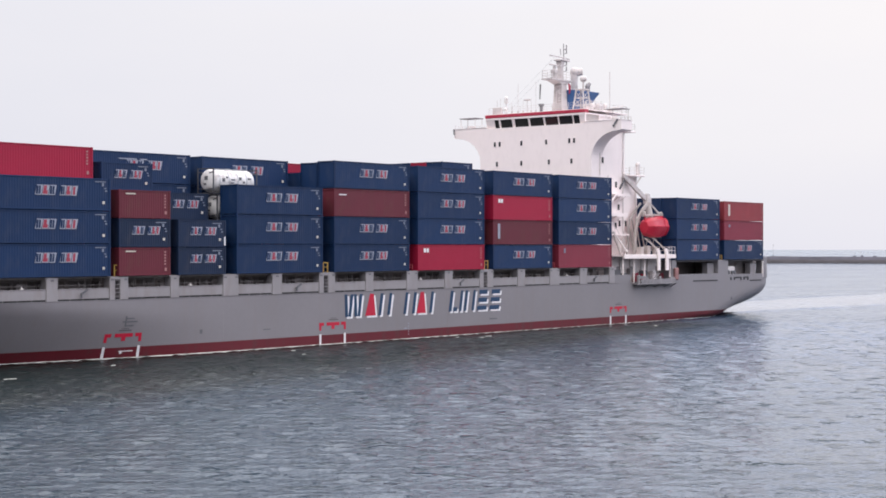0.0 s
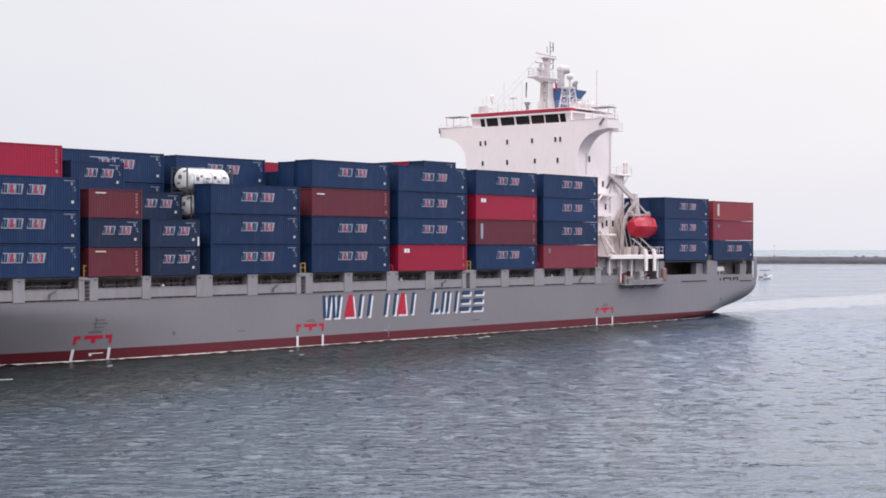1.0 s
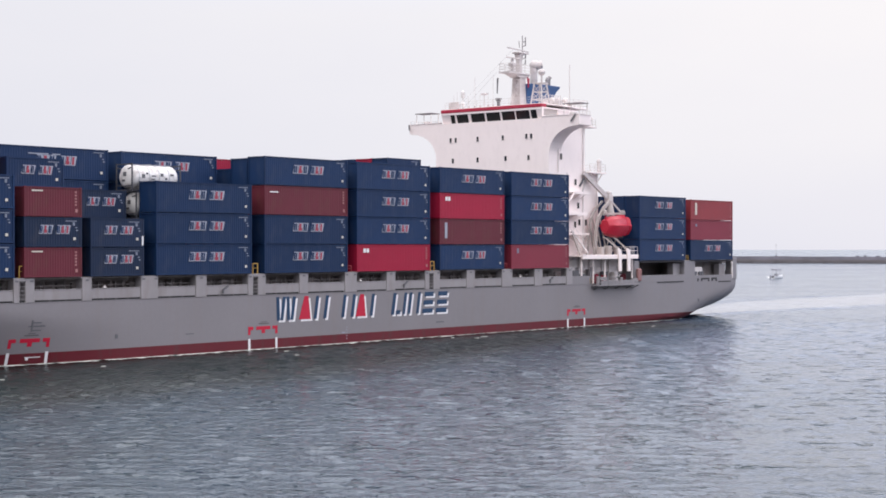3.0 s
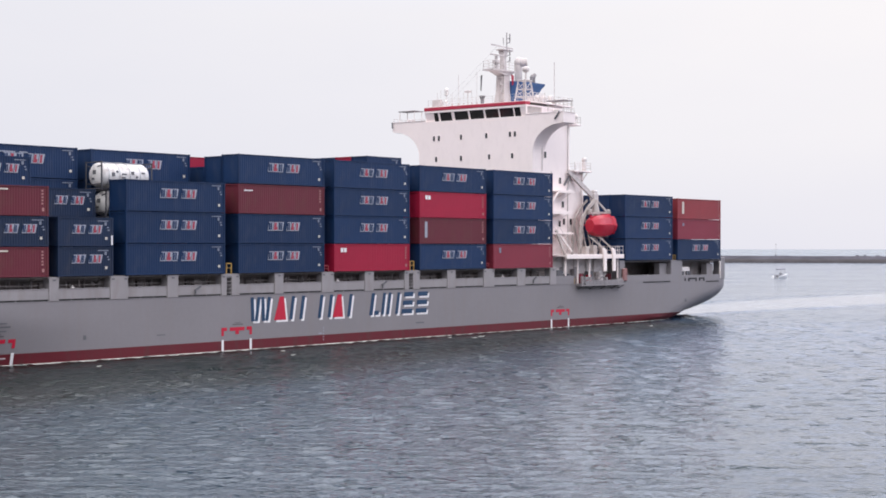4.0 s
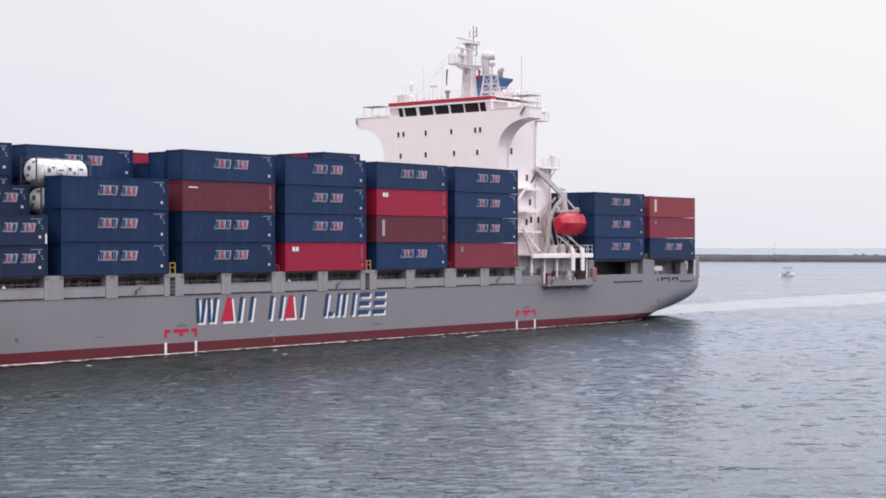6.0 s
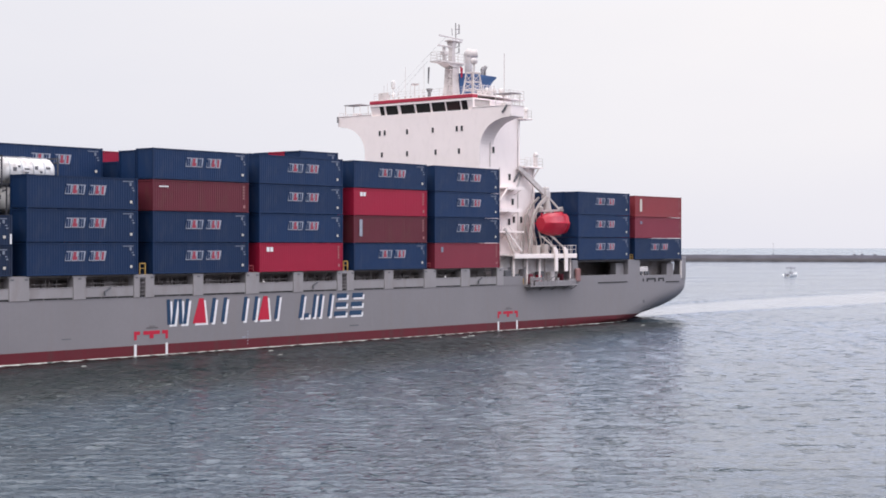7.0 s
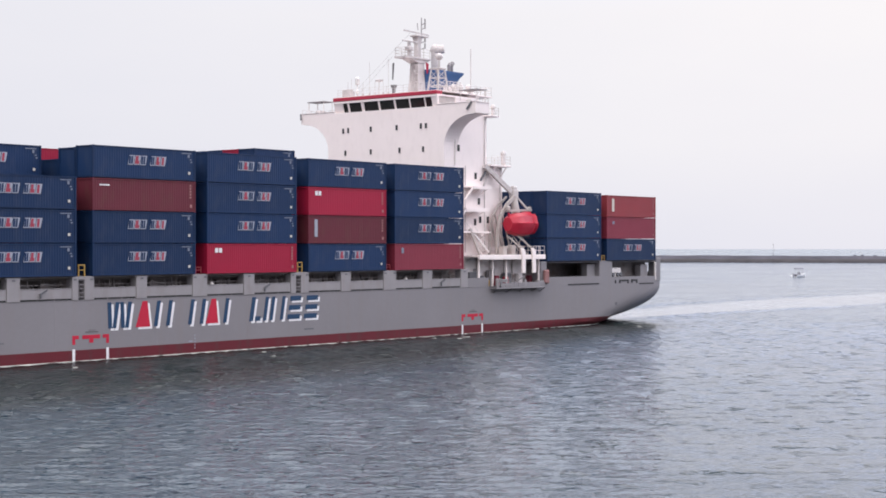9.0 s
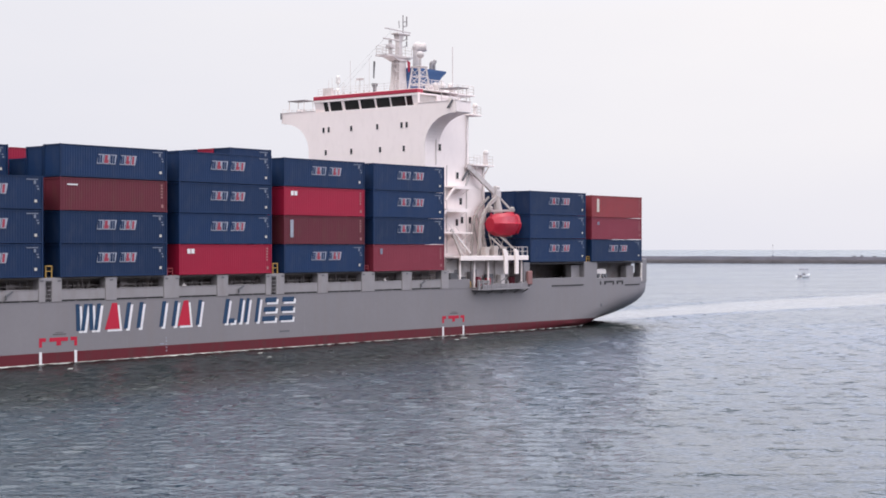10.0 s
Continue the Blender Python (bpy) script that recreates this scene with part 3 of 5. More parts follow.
# yellow lashing hoops in the gaps between the bays
for x in (90.35, 117.9, 145.6, 131.7, 159.4, 202.4):
    bm = bmesh.new()
    z0 = BASE if x < 200 else 8.36
    h = 1.0 if x in (90.35, 117.9, 145.6) else 0.65
    for dx in (-0.32, 0.32):
        beam(bm, (x + dx, 0.45, z0 - 0.05), (x + dx, 0.45, z0 + h), 0.1)
    beam(bm, (x - 0.37, 0.45, z0 + h), (x + 0.37, 0.45, z0 + h), 0.1)
    beam(bm, (x - 0.32, 0.45, z0 + 0.55 * h), (x + 0.32, 0.45, z0 + 0.55 * h), 0.07)
    rusty = x in (131.7, 159.4)
    part("lashing_hoop", bm, BOXORANGE if rusty else YELLOW, ship, "rust-red steel hoop" if rusty else "weathered yellow steel hoop")

# ------------------------------------------------------------------ marks on her side
def slab(bm, x0, x1, z0, z1, lean=0.0, lift=0.02, y=None):
    """A thin plate of paint on the side; lean shifts its upper edge aft."""
    vs = []
    for d in (0, lift):
        for x, z in ((x0, z0), (x1, z0), (x1 + lean, z1), (x0 + lean, z1)):
            vs.append(bm.verts.new((x, (side_y(x, z) if y is None else y) - d - 0.003, z)))
    for f in ((4, 5, 6, 7), (0, 1, 5, 4), (1, 2, 6, 5), (2, 3, 7, 6), (3, 0, 4, 7)):
        bm.faces.new([vs[i] for i in f])
    bmesh.ops.recalc_face_normals(bm, faces=bm.faces)


def wedge(bm, x0, x1, z0, z1, lean, lift=0.02):
    """A leaning triangle."""
    top = (x0 + x1) / 2 + lean
    vs = []
    for d in (0, lift):
        for x, z in ((x0, z0), (x1, z0), (top + 0.28, z1), (top - 0.28, z1)):
            vs.append(bm.verts.new((x, side_y(x, z) - d - 0.003, z)))
    for f in ((4, 5, 6, 7), (0, 1, 5, 4), (1, 2, 6, 5), (2, 3, 7, 6), (3, 0, 4, 7)):
        bm.faces.new([vs[i] for i in f])
    bmesh.ops.recalc_face_normals(bm, faces=bm.faces)


# the owner's name as plain leaning shapes: (first x, width, kind, colour)
L0, L1 = 2.78, 5.16
SHAPES = [(120.7, 2.9, "notches", MARKBLUE), (123.85, 1.7, "wedge", MARKRED), (126.0, 1.9, "bars2", MARKBLUE),
          (130.2, 1.9, "bars2", MARKBLUE), (132.45, 1.6, "wedge", MARKRED), (134.7, 0.5, "bar", MARKBLUE),
          (138.2, 1.5, "foot", MARKBLUE), (140.1, 0.5, "bar", MARKBLUE), (141.0, 1.9, "bars2", MARKBLUE), (143.5, 1.8, "steps", MARKBLUE), (145.9, 1.9, "steps", MARKBLUE)]


def name_shape(x, w, kind, material):
    """Bars, wedges and short steps that lean aft."""
    def draw(bm, dx, dz, lift):
        a, b = L0 + dz, L1 + dz
        if kind == "wedge":
            wedge(bm, x + dx, x + w + dx, a, b, 0.25, lift)
        elif kind == "notches":
            for k in (0, 1):
                x0 = x + dx + 1.45 * k
                for d in (0.0, 0.82):
                    slab(bm, x0 + d * 0.55, x0 + 0.42 + d * 0.55, a, b, -0.1 + d * 0.6, lift)
        elif kind == "steps":
            for k in range(3):
                z = a + k * (L1 - L0 - 0.5) / 2
                slab(bm, x + dx + 0.22 * k, x + w + dx + 0.1 * k, z, z + 0.5, 0.09, lift)
        elif kind == "foot":
            slab(bm, x + dx, x + 0.5 + dx, a, b, 0.45, lift)
            slab(bm, x + 0.75 + dx, x + w + dx, a, a + 0.46, 0.08, lift)
        else:
            n = {"bar": 1, "bars2": 2}[kind]
            for k in range(n):
                x0 = x + dx + (w - 0.43) * (k / (n - 1) if n > 1 else 0)
                slab(bm, x0, x0 + 0.43, a, b, 0.42, lift)
    bm = bmesh.new()
    draw(bm, 0.27, -0.2, 0.012)
    part("name_shadow", bm, MARKWHITE, ship, "white painted drop shadow")
    bm = bmesh.new()
    draw(bm, 0.0, 0.0, 0.03)
    part("name_shape", bm, material, ship)


for s in SHAPES:
    name_shape(*s)


def tug_mark(x0):
    """Red brackets and white lines that show where a tug may push."""
    for x in (x0, x0 + 3.75):
        bm = bmesh.new()
        slab(bm, x - 0.14, x + 0.14, 0.05, 1.1)
        part("tug_line", bm, MARKWHITE, ship)
    bm = bmesh.new()
    slab(bm, x0 - 0.15, x0 + 0.15, 1.5, 2.3)
    slab(bm, x0 + 0.15, x0 + 0.55, 1.98, 2.3)
    slab(bm, x0 + 3.6, x0 + 3.9, 1.5, 2.3)
    slab(bm, x0 + 3.2, x0 + 3.6, 1.98, 2.3)
    slab(bm, x0 + 0.95, x0 + 2.9, 1.96, 2.3)
    slab(bm, x0 + 1.7, x0 + 2.15, 1.6, 1.96)
    tagged(part("tug_bracket", bm, MARKRED, ship), kind="stuff")
    bm = bmesh.new()
    slab(bm, x0 + 1.3, x0 + 2.7, 2.52, 2.62)
    slab(bm, x0 + 1.6, x0 + 2.4, 2.7, 2.76)
    tagged(part("tug_lettering", bm, DARKGREY, ship), kind="stuff")


for x in (89.35, 116.86, 172.3):
    tug_mark(x)
bm = bmesh.new()
slab(bm, 91.2, 91.35, 2.9, 3.9), slab(bm, 90.9, 92.6, 3.3, 3.42), slab(bm, 91.35, 92.2, 3.62, 3.72), slab(bm, 91.35, 92.2, 2.95, 3.05)
tagged(part("thruster_mark", bm, MARKGREY, ship), kind="stuff")
bm = bmesh.new()
slab(bm, 91.0, 92.5, 0.6, 0.68), slab(bm, 91.1, 91.35, 0.4, 0.6)
tagged(part("draught_mark", bm, MARKWHITE, ship), kind="stuff")
bm = bmesh.new()
for z in (0.45, 0.75, 1.05, 1.35, 1.65):
    slab(bm, 131.0, 131.12, z, z + 0.12)
slab(bm, 130.3, 130.8, 1.12, 1.22)
tagged(part("draught_mark", bm, MARKPALE, ship), kind="stuff")
bm = bmesh.new()
slab(bm, 108.6, 109.6, 1.9, 2.0), slab(bm, 146.0, 147.4, 1.6, 1.75), slab(bm, 100.2, 100.5, 1.9, 2.3), slab(bm, 205.0, 205.4, 2.4, 2.8)
tagged(part("outlet", bm, MARKGREY, ship), kind="stuff")
# weld seams and plate edges; the light they catch is put in as paler paint
bm = bmesh.new()
for x in np.arange(80, 212, 11.6):
    slab(bm, x, x + 0.02, 1.02, 5.3, 0.0, 0.004)
tagged(part("plate_seam", bm, DECKGREY, ship), kind="stuff")
# rubbing edge under the bulwark
bm = bmesh.new()
box(bm, 60, 189, 0.17, 0.3, DECK - 0.02, DECK + 0.03, 0.01)
part("sheer_strake", bm, GREY, ship)
# black strip behind the gap: the shadow line under the bulwark, as colour
bm = bmesh.new()
box(bm, 60, 172, 0.3, 0.33, DECK, DECK + 0.2)
part("freeing_slot", bm, SLOTBLACK, ship, "dark strip standing for the shadow under the bulwark")

# ------------------------------------------------------------------ aft: raised sides round the after bays
bm = bmesh.new()
box(bm, 189.2, 202.5, 0.2, 0.42, DECK, 6.36)
box(bm, 202.5, 215.38, 0.2, 0.42, DECK, 6.17)
part("after_bulwark", bm, GREY, ship)
bm = bmesh.new()
box(bm, 172.9, 177.3, 0.2, 0.4, DECK, 6.5)
part("after_bulwark", bm, GREY, ship)
bm = bmesh.new()
box(bm, 216.2, 216.52, 1.54, 27.7, DECK - 0.05, 6.7)
part("transom_bulwark", bm, GREY, ship)
for x0, x1, z1, y0 in ((187.9, 189.2, 8.33, 0.14), (201.25, 204.3, 8.33, 0.207), (215.4, 216.57, 8.65, 0.22)):
    bm = bmesh.new()
    box(bm, x0, x1, y0, y0 + 1.3, DECK, z1, 0.06)
    part("after_pillar", bm, GREY, ship)
bm = bmesh.new()
for x0, x1, z in ((193.9, 201.0, 5.27), (211.0, 214.6, 5.08)):
    box(bm, x0, x1, 0.155, 0.21, z, z + 0.16)
for x0, x1 in ((205.9, 208.3), (208.9, 210.5)):
    box(bm, x0, x1, 0.15, 0.21, 5.55, 5.78, 0.03)
    box(bm, x0, x0 + 0.4, 0.15, 0.21, 5.3, 5.6, 0.03)
    box(bm, x1 - 0.35, x1, 0.15, 0.21, 5.25, 5.6, 0.03)
box(bm, 204.9, 205.2, 0.15, 0.21, 5.3, 5.75, 0.03)
tagged(part("freeing_port", bm, SLOTBLACK, ship, "dark slots in the bulwark"), kind="stuff")
bm = bmesh.new()
box(bm, 189.3, 203.0, 5.0, 23.0, DECK, 8.05)
box(bm, 203.0, 215.9, 2.3, 25.7, DECK, 8.05)
part("after_deckhouse", bm, HATCH, ship)
bm = bmesh.new()
box(bm, 199.3, 201.2, 0.9, 1.8, DECK, 7.9)
box(bm, 212.4, 214.2, 0.9, 1.8, DECK, 7.7)
tagged(part("after_casing", bm, DECKGREY, ship), kind="stuff")
bm = bmesh.new()
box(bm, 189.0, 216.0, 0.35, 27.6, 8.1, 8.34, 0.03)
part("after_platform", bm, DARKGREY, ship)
bm = bmesh.new()
box(bm, 204.7, 207.3, 0.7, 1.5, 6.55, 7.35, 0.16)
box(bm, 204.9, 207.1, 0.8, 1.4, DECK, 6.6, 0.05)
winch_ = part("mooring_winch", bm, WHITE2, ship, "white mooring winch on the after deck")
bm = bmesh.new()
for x in (205.2, 206.3, 207.0):
    rod(bm, (x, 0.55, 6.45), (x, 0.72, 6.45), 0.28, 10)
tagged(part("winch_drum", bm, MARKGREY, winch_), kind="stuff")
bm = bmesh.new()
rod(bm, (215.2, 0.3, 5.6), (215.2, 0.3, 7.9), 0.16, 10)
ball(bm, (215.2, 0.3, 7.9), 0.2)
part("stern_bitt", bm, WHITE2, ship)
bm = bmesh.new()
box(bm, 188.3, 189.3, -0.25, 0.13, 5.6, 7.3, 0.12)
part("float", bm, ORANGE, ship, "orange life-saving float by the rail")

# ------------------------------------------------------------------ her superstructure
FRONT = 174.2
NEAR, FAR = 4.5, 23.5
bm = bmesh.new()
box(bm, FRONT, 185.7, NEAR, FAR, DECK, 20.2)
box(bm, FRONT, 182.5, NEAR, FAR, 20.2, 26.31)
house = part("deckhouse", bm, WHITE, ship, "white painted accommodation block")


def arc_bracket(near):
    """Solid curved haunch under a bridge wing: front plate and soffit."""
    bm = bmesh.new()
    inner, tip = (NEAR, -0.25) if near else (FAR, 28.25)
    s = -1 if near else 1
    w = abs(tip - inner)
    prof = [(inner - s * 0.02, 25.2)]
    for i in range(15):
        a = math.pi / 2 * i / 14
        prof.append((inner + s * (w - 0.35) * (1 - math.cos(a)) , 22.3 + 3.55 * math.sin(a)))
    prof += [(tip, 25.95), (tip, 26.3), (inner - s * 0.02, 26.3)]
    loft(bm, [[(x, y, z) for y, z in prof] for x in (FRONT, FRONT + 2.7)])
    part("wing_bracket", bm, WHITE, house)


arc_bracket(True)
arc_bracket(False)
bm = bmesh.new()
box(bm, FRONT + 0.02, FRONT + 2.75, -0.22, 28.22, 26.25, 26.42)
part("wing_deck", bm, WHITE, house)
# bulwarks of the wings, lower than the wheelhouse
for y0, y1, tip in ((-0.25, 5.7, -0.25), (22.4, 28.25, 28.25)):
    bm = bmesh.new()
    box(bm, FRONT - 0.004, FRONT + 0.06, y0, y1, 26.2, 27.22)
    box(bm, FRONT + 0.06, FRONT + 2.7, tip - 0.004, tip + 0.06, 26.2, 27.22)
    box(bm, FRONT - 0.08, FRONT + 0.12, y0, y1, 27.22, 27.28)
    box(bm, FRONT + 0.12, FRONT + 2.7, tip - 0.09, tip + 0.09, 27.22, 27.28)
    part("wing_bulwark", bm, WHITE, house)
    bm = bmesh.new()
    d = 1 if tip < 0 else -1
    rails(bm, [(FRONT + 0.1, tip + d * 0.1, 27.25), (FRONT + 2.6, tip + d * 0.1, 27.25), (FRONT + 2.6, tip + d * 3.5, 27.25)], 0.5, 0.9, 0.03, 1)
    part("wing_rail", bm, WHITE2, house)
    # canopy over the wing's steering stand
    bm = bmesh.new()
    c = 1.0 if tip < 0 else 25.6
    cz = 28.75
    box(bm, FRONT + 0.7, FRONT + 2.6, 0.0 if tip < 0 else 24.9, 2.9 if tip < 0 else 27.9, cz, cz + 0.1, 0.02)
    part("wing_canopy", bm, DECKGREY, house, "grey canopy over the bridge wing")
    for x in (FRONT + 0.85, FRONT + 2.45):
        for y in ((0.2, 2.7) if tip < 0 else (25.1, 27.7)):
            bm = bmesh.new()
            rod(bm, (x, y, 26.4), (x, y, cz), 0.05, 6)
            part("canopy_post", bm, WHITE2, house)
    bm = bmesh.new()
    box(bm, FRONT + 1.0, FRONT + 1.9, c + 0.2, c + 1.0, 26.4, 27.7, 0.08)
    part("wing_console", bm, WHITE2, house)
bm = bmesh.new()
beam(bm, (FRONT - 0.25, 0.9, 26.35), (FRONT - 0.02, 0.3, 27.3), 0.18)
part("wing_light", bm, MARKGREY, house, "dark bracket of the side light")
bm = bmesh.new()
beam(bm, (FRONT - 0.25, 28.1, 26.5), (FRONT - 0.02, 28.35, 27.25), 0.18)
part("wing_light", bm, MARKGREY, house, "dark bracket of the side light")

# wheelhouse with its band of windows, the red stripe and the roof
W0, W1 = 5.65, 22.5
bm = bmesh.new()
box(bm, FRONT - 0.008, 182.3, W0, W1, 26.22, 27.04)
box(bm, FRONT + 0.62, 182.3, W0 + 0.1, W1 - 0.1, 27.04, 28.2)
box(bm, FRONT - 0.06, 182.4, W0, W1, 28.2, 28.5, 0.02)
wheel = part("wheelhouse", bm, WHITE, ship, "white wheelhouse with a row of dark windows")
WIN = [(6.58, 7.46), (7.73, 9.87), (10.14, 12.22), (12.59, 14.8), (15.17, 17.42), (17.99, 19.9), (20.28, 20.95)]
def raked(bm, y0, y1, x, thick, z0=27.03, z1=28.21, rake=0.34):
    """A pane or post of the front, which leans out at the top."""
    loft(bm, [[(x + rake * (1 - k), y0, z), (x + rake * (1 - k) + thick, y0, z), (x + rake * (1 - k) + thick, y1, z), (x + rake * (1 - k), y1, z)] for k, z in ((0, z0), (1, z1))])


for y0, y1 in WIN:
    bm = bmesh.new()
    raked(bm, y0 - 0.05, y1 + 0.05, FRONT + 0.06, 0.06)
    part("window", bm, GLASS, wheel)
marks = [W0] + [v for w in WIN for v in w] + [W1]
for a, b in zip(marks[0::2], marks[1::2]):
    bm = bmesh.new()
    raked(bm, a + (0.05 if a > W0 else 0), b - (0.05 if b < W1 else 0), FRONT - 0.006, 0.16)
    part("window_post", bm, WHITE, wheel)
bm = bmesh.new()
box(bm, FRONT + 0.2, 177.7, W0 - 0.02, W0 + 0.08, 27.3, 28.4)
part("side_window", bm, DAVIT, wheel)
bm = bmesh.new()
box(bm, FRONT - 0.12, 175.2, W0 - 0.06, W1 + 0.06, 28.5, 28.95, 0.03)
part("red_stripe", bm, REDPAINT, wheel, "red band along the wheelhouse roof")
bm = bmesh.new()
box(bm, FRONT - 0.05, 182.4, W0, W1, 28.9, 29.02)
part("roof", bm, WHITE, wheel)
# the wheelhouse's side window in its thick white frame
bm = bmesh.new()
for x0, x1, z0, z1 in ((FRONT - 0.04, FRONT + 0.25, 27.1, 28.5), (177.6, 177.9, 27.1, 28.5), (FRONT + 0.25, 177.6, 28.3, 28.5), (FRONT + 0.25, 177.6, 27.1, 27.4)):
    box(bm, x0, x1, W0 - 0.16, W0 + 0.02, z0, z1, 0.02)
part("side_window_frame", bm, WHITE, wheel)

# portholes of the front and of the near side
for y, z in ((20.86, 24.74), (19.99, 24.77), (16.2, 24.75), (11.95, 24.75), (8.08, 24.76), (7.29, 24.76), (20.48, 21.95), (16.2, 21.95), (11.49, 21.97), (7.73, 21.96)):
    bm = bmesh.new()
    box(bm, FRONT - 0.05, FRONT + 0.03, y - 0.24, y + 0.24, z - 0.40, z + 0.40, 0.02)
    p = part("porthole_frame", bm, WHITE, house)
    bm = bmesh.new()
    box(bm, FRONT - 0.062, FRONT - 0.03, y - 0.18, y + 0.18, z - 0.33, z + 0.33, 0.01)
    part("porthole", bm, PORT, p)
for x, z in ((176.9, 22.1), (176.9, 24.8), (180.25, 18.85), (180.9, 15.75), (180.15, 13.2), (181.15, 13.5), (182.7, 13.5)):
    bm = bmesh.new()
    box(bm, x - 0.33, x + 0.33, NEAR - 0.05, NEAR + 0.03, z - 0.5, z + 0.5, 0.02)
    p = part("porthole_frame", bm, WHITE, house)
    bm = bmesh.new()
    box(bm, x - 0.24, x + 0.24, NEAR - 0.065, NEAR - 0.03, z - 0.4, z + 0.4, 0.01)
    part("porthole", bm, PORT, p)

# side galleries: short decks with a deep white edge and a slanting support
for z, x0, x1, deep in ((17.5, 177.9, 181.5, 0.34), (14.8, 176.5, 180.9, 0.40), (12.0, 175.6, 181.3, 0.16)):
    bm = bmesh.new()
    box(bm, x0, x1, 3.0, NEAR, z - 0.16, z, 0.02)
    box(bm, x0, x1, 2.93, 3.0, z - deep, z + 0.04, 0.01)
    for x in (x0 + 0.3, (x0 + x1) / 2, x1 - 0.3):
        beam(bm, (x, NEAR, z - 0.9), (x, 3.1, z - 0.15), 0.06)
    beam(bm, (x0 - 1.5, 3.1, z - 1.75), (x0 + 0.1, 3.05, z - 0.12), 0.16, 0.2)
    part("gallery_deck", bm, WHITE, house)


def stair(a, b, w=0.8):
    """An inclined ladder between two decks."""
    a, b = Vector(a), Vector(b)
    bm = bmesh.new()
    for y in (0, w):
        o = Vector((0, y, 0))
        beam(bm, a + o, b + o, 0.10, 0.26)
        beam(bm, a + o + Vector((0, 0, 0.9)), b + o + Vector((0, 0, 0.9)), 0.05)
        for t in (0.05, 0.35, 0.65, 0.95):
            p = a.lerp(b, t) + o
            rod(bm, p, p + Vector((0, 0, 0.9)), 0.025, 5)
    n = 11
    for i in range(n):
        p = a.lerp(b, (i + 0.5) / n)
        box(bm, p.x - 0.12, p.x + 0.12, p.y, p.y + w, p.z - 0.02, p.z + 0.02)
    return part("stair", bm, WHITE2, house)


stair((177.7, 3.1, 12.2), (181.1, 3.1, 9.5))
bm = bmesh.new()
beam(bm, (177.3, 3.05, 12.3), (179.35, 3.05, 9.15), 0.24, 0.3)
part("stair_brace", bm, DAVIT, house)
# small flats at the after corner, with their rails and domes
bm = bmesh.new()
box(bm, 182.3, 186.4, 3.6, 7.5, 20.1, 20.3, 0.03)
beam(bm, (183.2, NEAR, 18.9), (183.2, 3.6, 20.1), 0.1)
beam(bm, (185.4, NEAR, 18.9), (185.4, 3.6, 20.1), 0.1)
f_ = part("upper_flat", bm, WHITE, house)
bm = bmesh.new()
rails(bm, [(182.5, 3.7, 20.3), (186.3, 3.7, 20.3), (186.3, 7.4, 20.3)], 1.1, 1.1, 0.03)
part("flat_rail", bm, WHITE2, f_)
bm = bmesh.new()
rod(bm, (185.8, 4.4, 20.3), (185.8, 4.4, 21.6), 0.3, 10)
ball(bm, (185.8, 4.4, 21.8), 0.36)
part("ventilator", bm, WHITE2, f_, smooth=True)
bm = bmesh.new()
box(bm, 181.9, 184.0, 3.6, 6.0, 26.2, 26.36, 0.02)
f2 = part("after_flat", bm, WHITE, house)
bm = bmesh.new()
rails(bm, [(182.4, 3.7, 26.36), (183.9, 3.7, 26.36), (183.9, 5.9, 26.36)], 1.0, 1.0, 0.03)
part("flat_rail", bm, WHITE2, f2)
bm = bmesh.new()
rod(bm, (183.4, 4.2, 26.36), (183.4, 4.2, 27.3), 0.18, 10)
ball(bm, (183.4, 4.2, 27.45), 0.34)
part("searchlight", bm, WHITE2, f2, smooth=True)
# pipes and weld lines down the near wall
bm = bmesh.new()
for x, z0, z1 in ((176.2, 20.0, 25.0), (182.0, 9.5, 26.0), (178.2, 9.5, 20.0), (185.2, 9.5, 20.0)):
    rod(bm, (x, NEAR - 0.08, z0), (x, NEAR - 0.08, z1), 0.06, 6)
tagged(part("wall_pipe", bm, WHITE2, house), kind="stuff")

# boat deck: a white beam on legs over the rail
bm = bmesh.new()
box(bm, 174.9, 188.25, -0.35, -0.1, 8.65, 9.22, 0.03)
box(bm, 174.9, 188.2, -0.1, NEAR, 8.95, 9.1)
bd = part("boat_deck", bm, WHITE, ship, "white boat deck over the ship's side")
for x0, x1 in ((183.15, 183.78), (185.31, 185.95)):
    bm = bmesh.new()
    prof = [(x0, 8.7), (x0, 7.0), (x1, 7.0), (x1, 9.3), (x1 - 0.1, 9.75), (x0 + 0.1, 10.05), (x0 - 0.25, 9.95), (x0 - 0.1, 9.4)]
    loft(bm, [[(x, y, z) for x, z in prof] for y in (-0.55, -0.36)])
    part("boat_deck_leg", bm, WHITE, bd)
    bm = bmesh.new()
    beam(bm, (x0 + 0.2, -0.4, 9.8), (x0 - 0.7, 1.3, 11.5), 0.1)
    beam(bm, (x1 - 0.1, -0.4, 9.7), (x0 - 0.3, 1.3, 11.45), 0.09)
    for k in (0.3, 0.7):
        beam(bm, (x0 + 0.2 - 0.9 * k, -0.4 + 1.7 * k, 9.8 + 1.7 * k), (x1 - 0.1 + (x0 - x1 - 0.2) * k, -0.4 + 1.7 * k, 9.7 + 1.75 * k), 0.07)
    part("boat_strut", bm, DAVIT, bd)
for x in (175.6, 178.3, 181.0, 187.7):
    bm = bmesh.new()
    rod(bm, (x, 0.35, DECK), (x, 0.35, 8.95), 0.13, 8)
    part("deck_column", bm, WHITE, bd)
bm = bmesh.new()
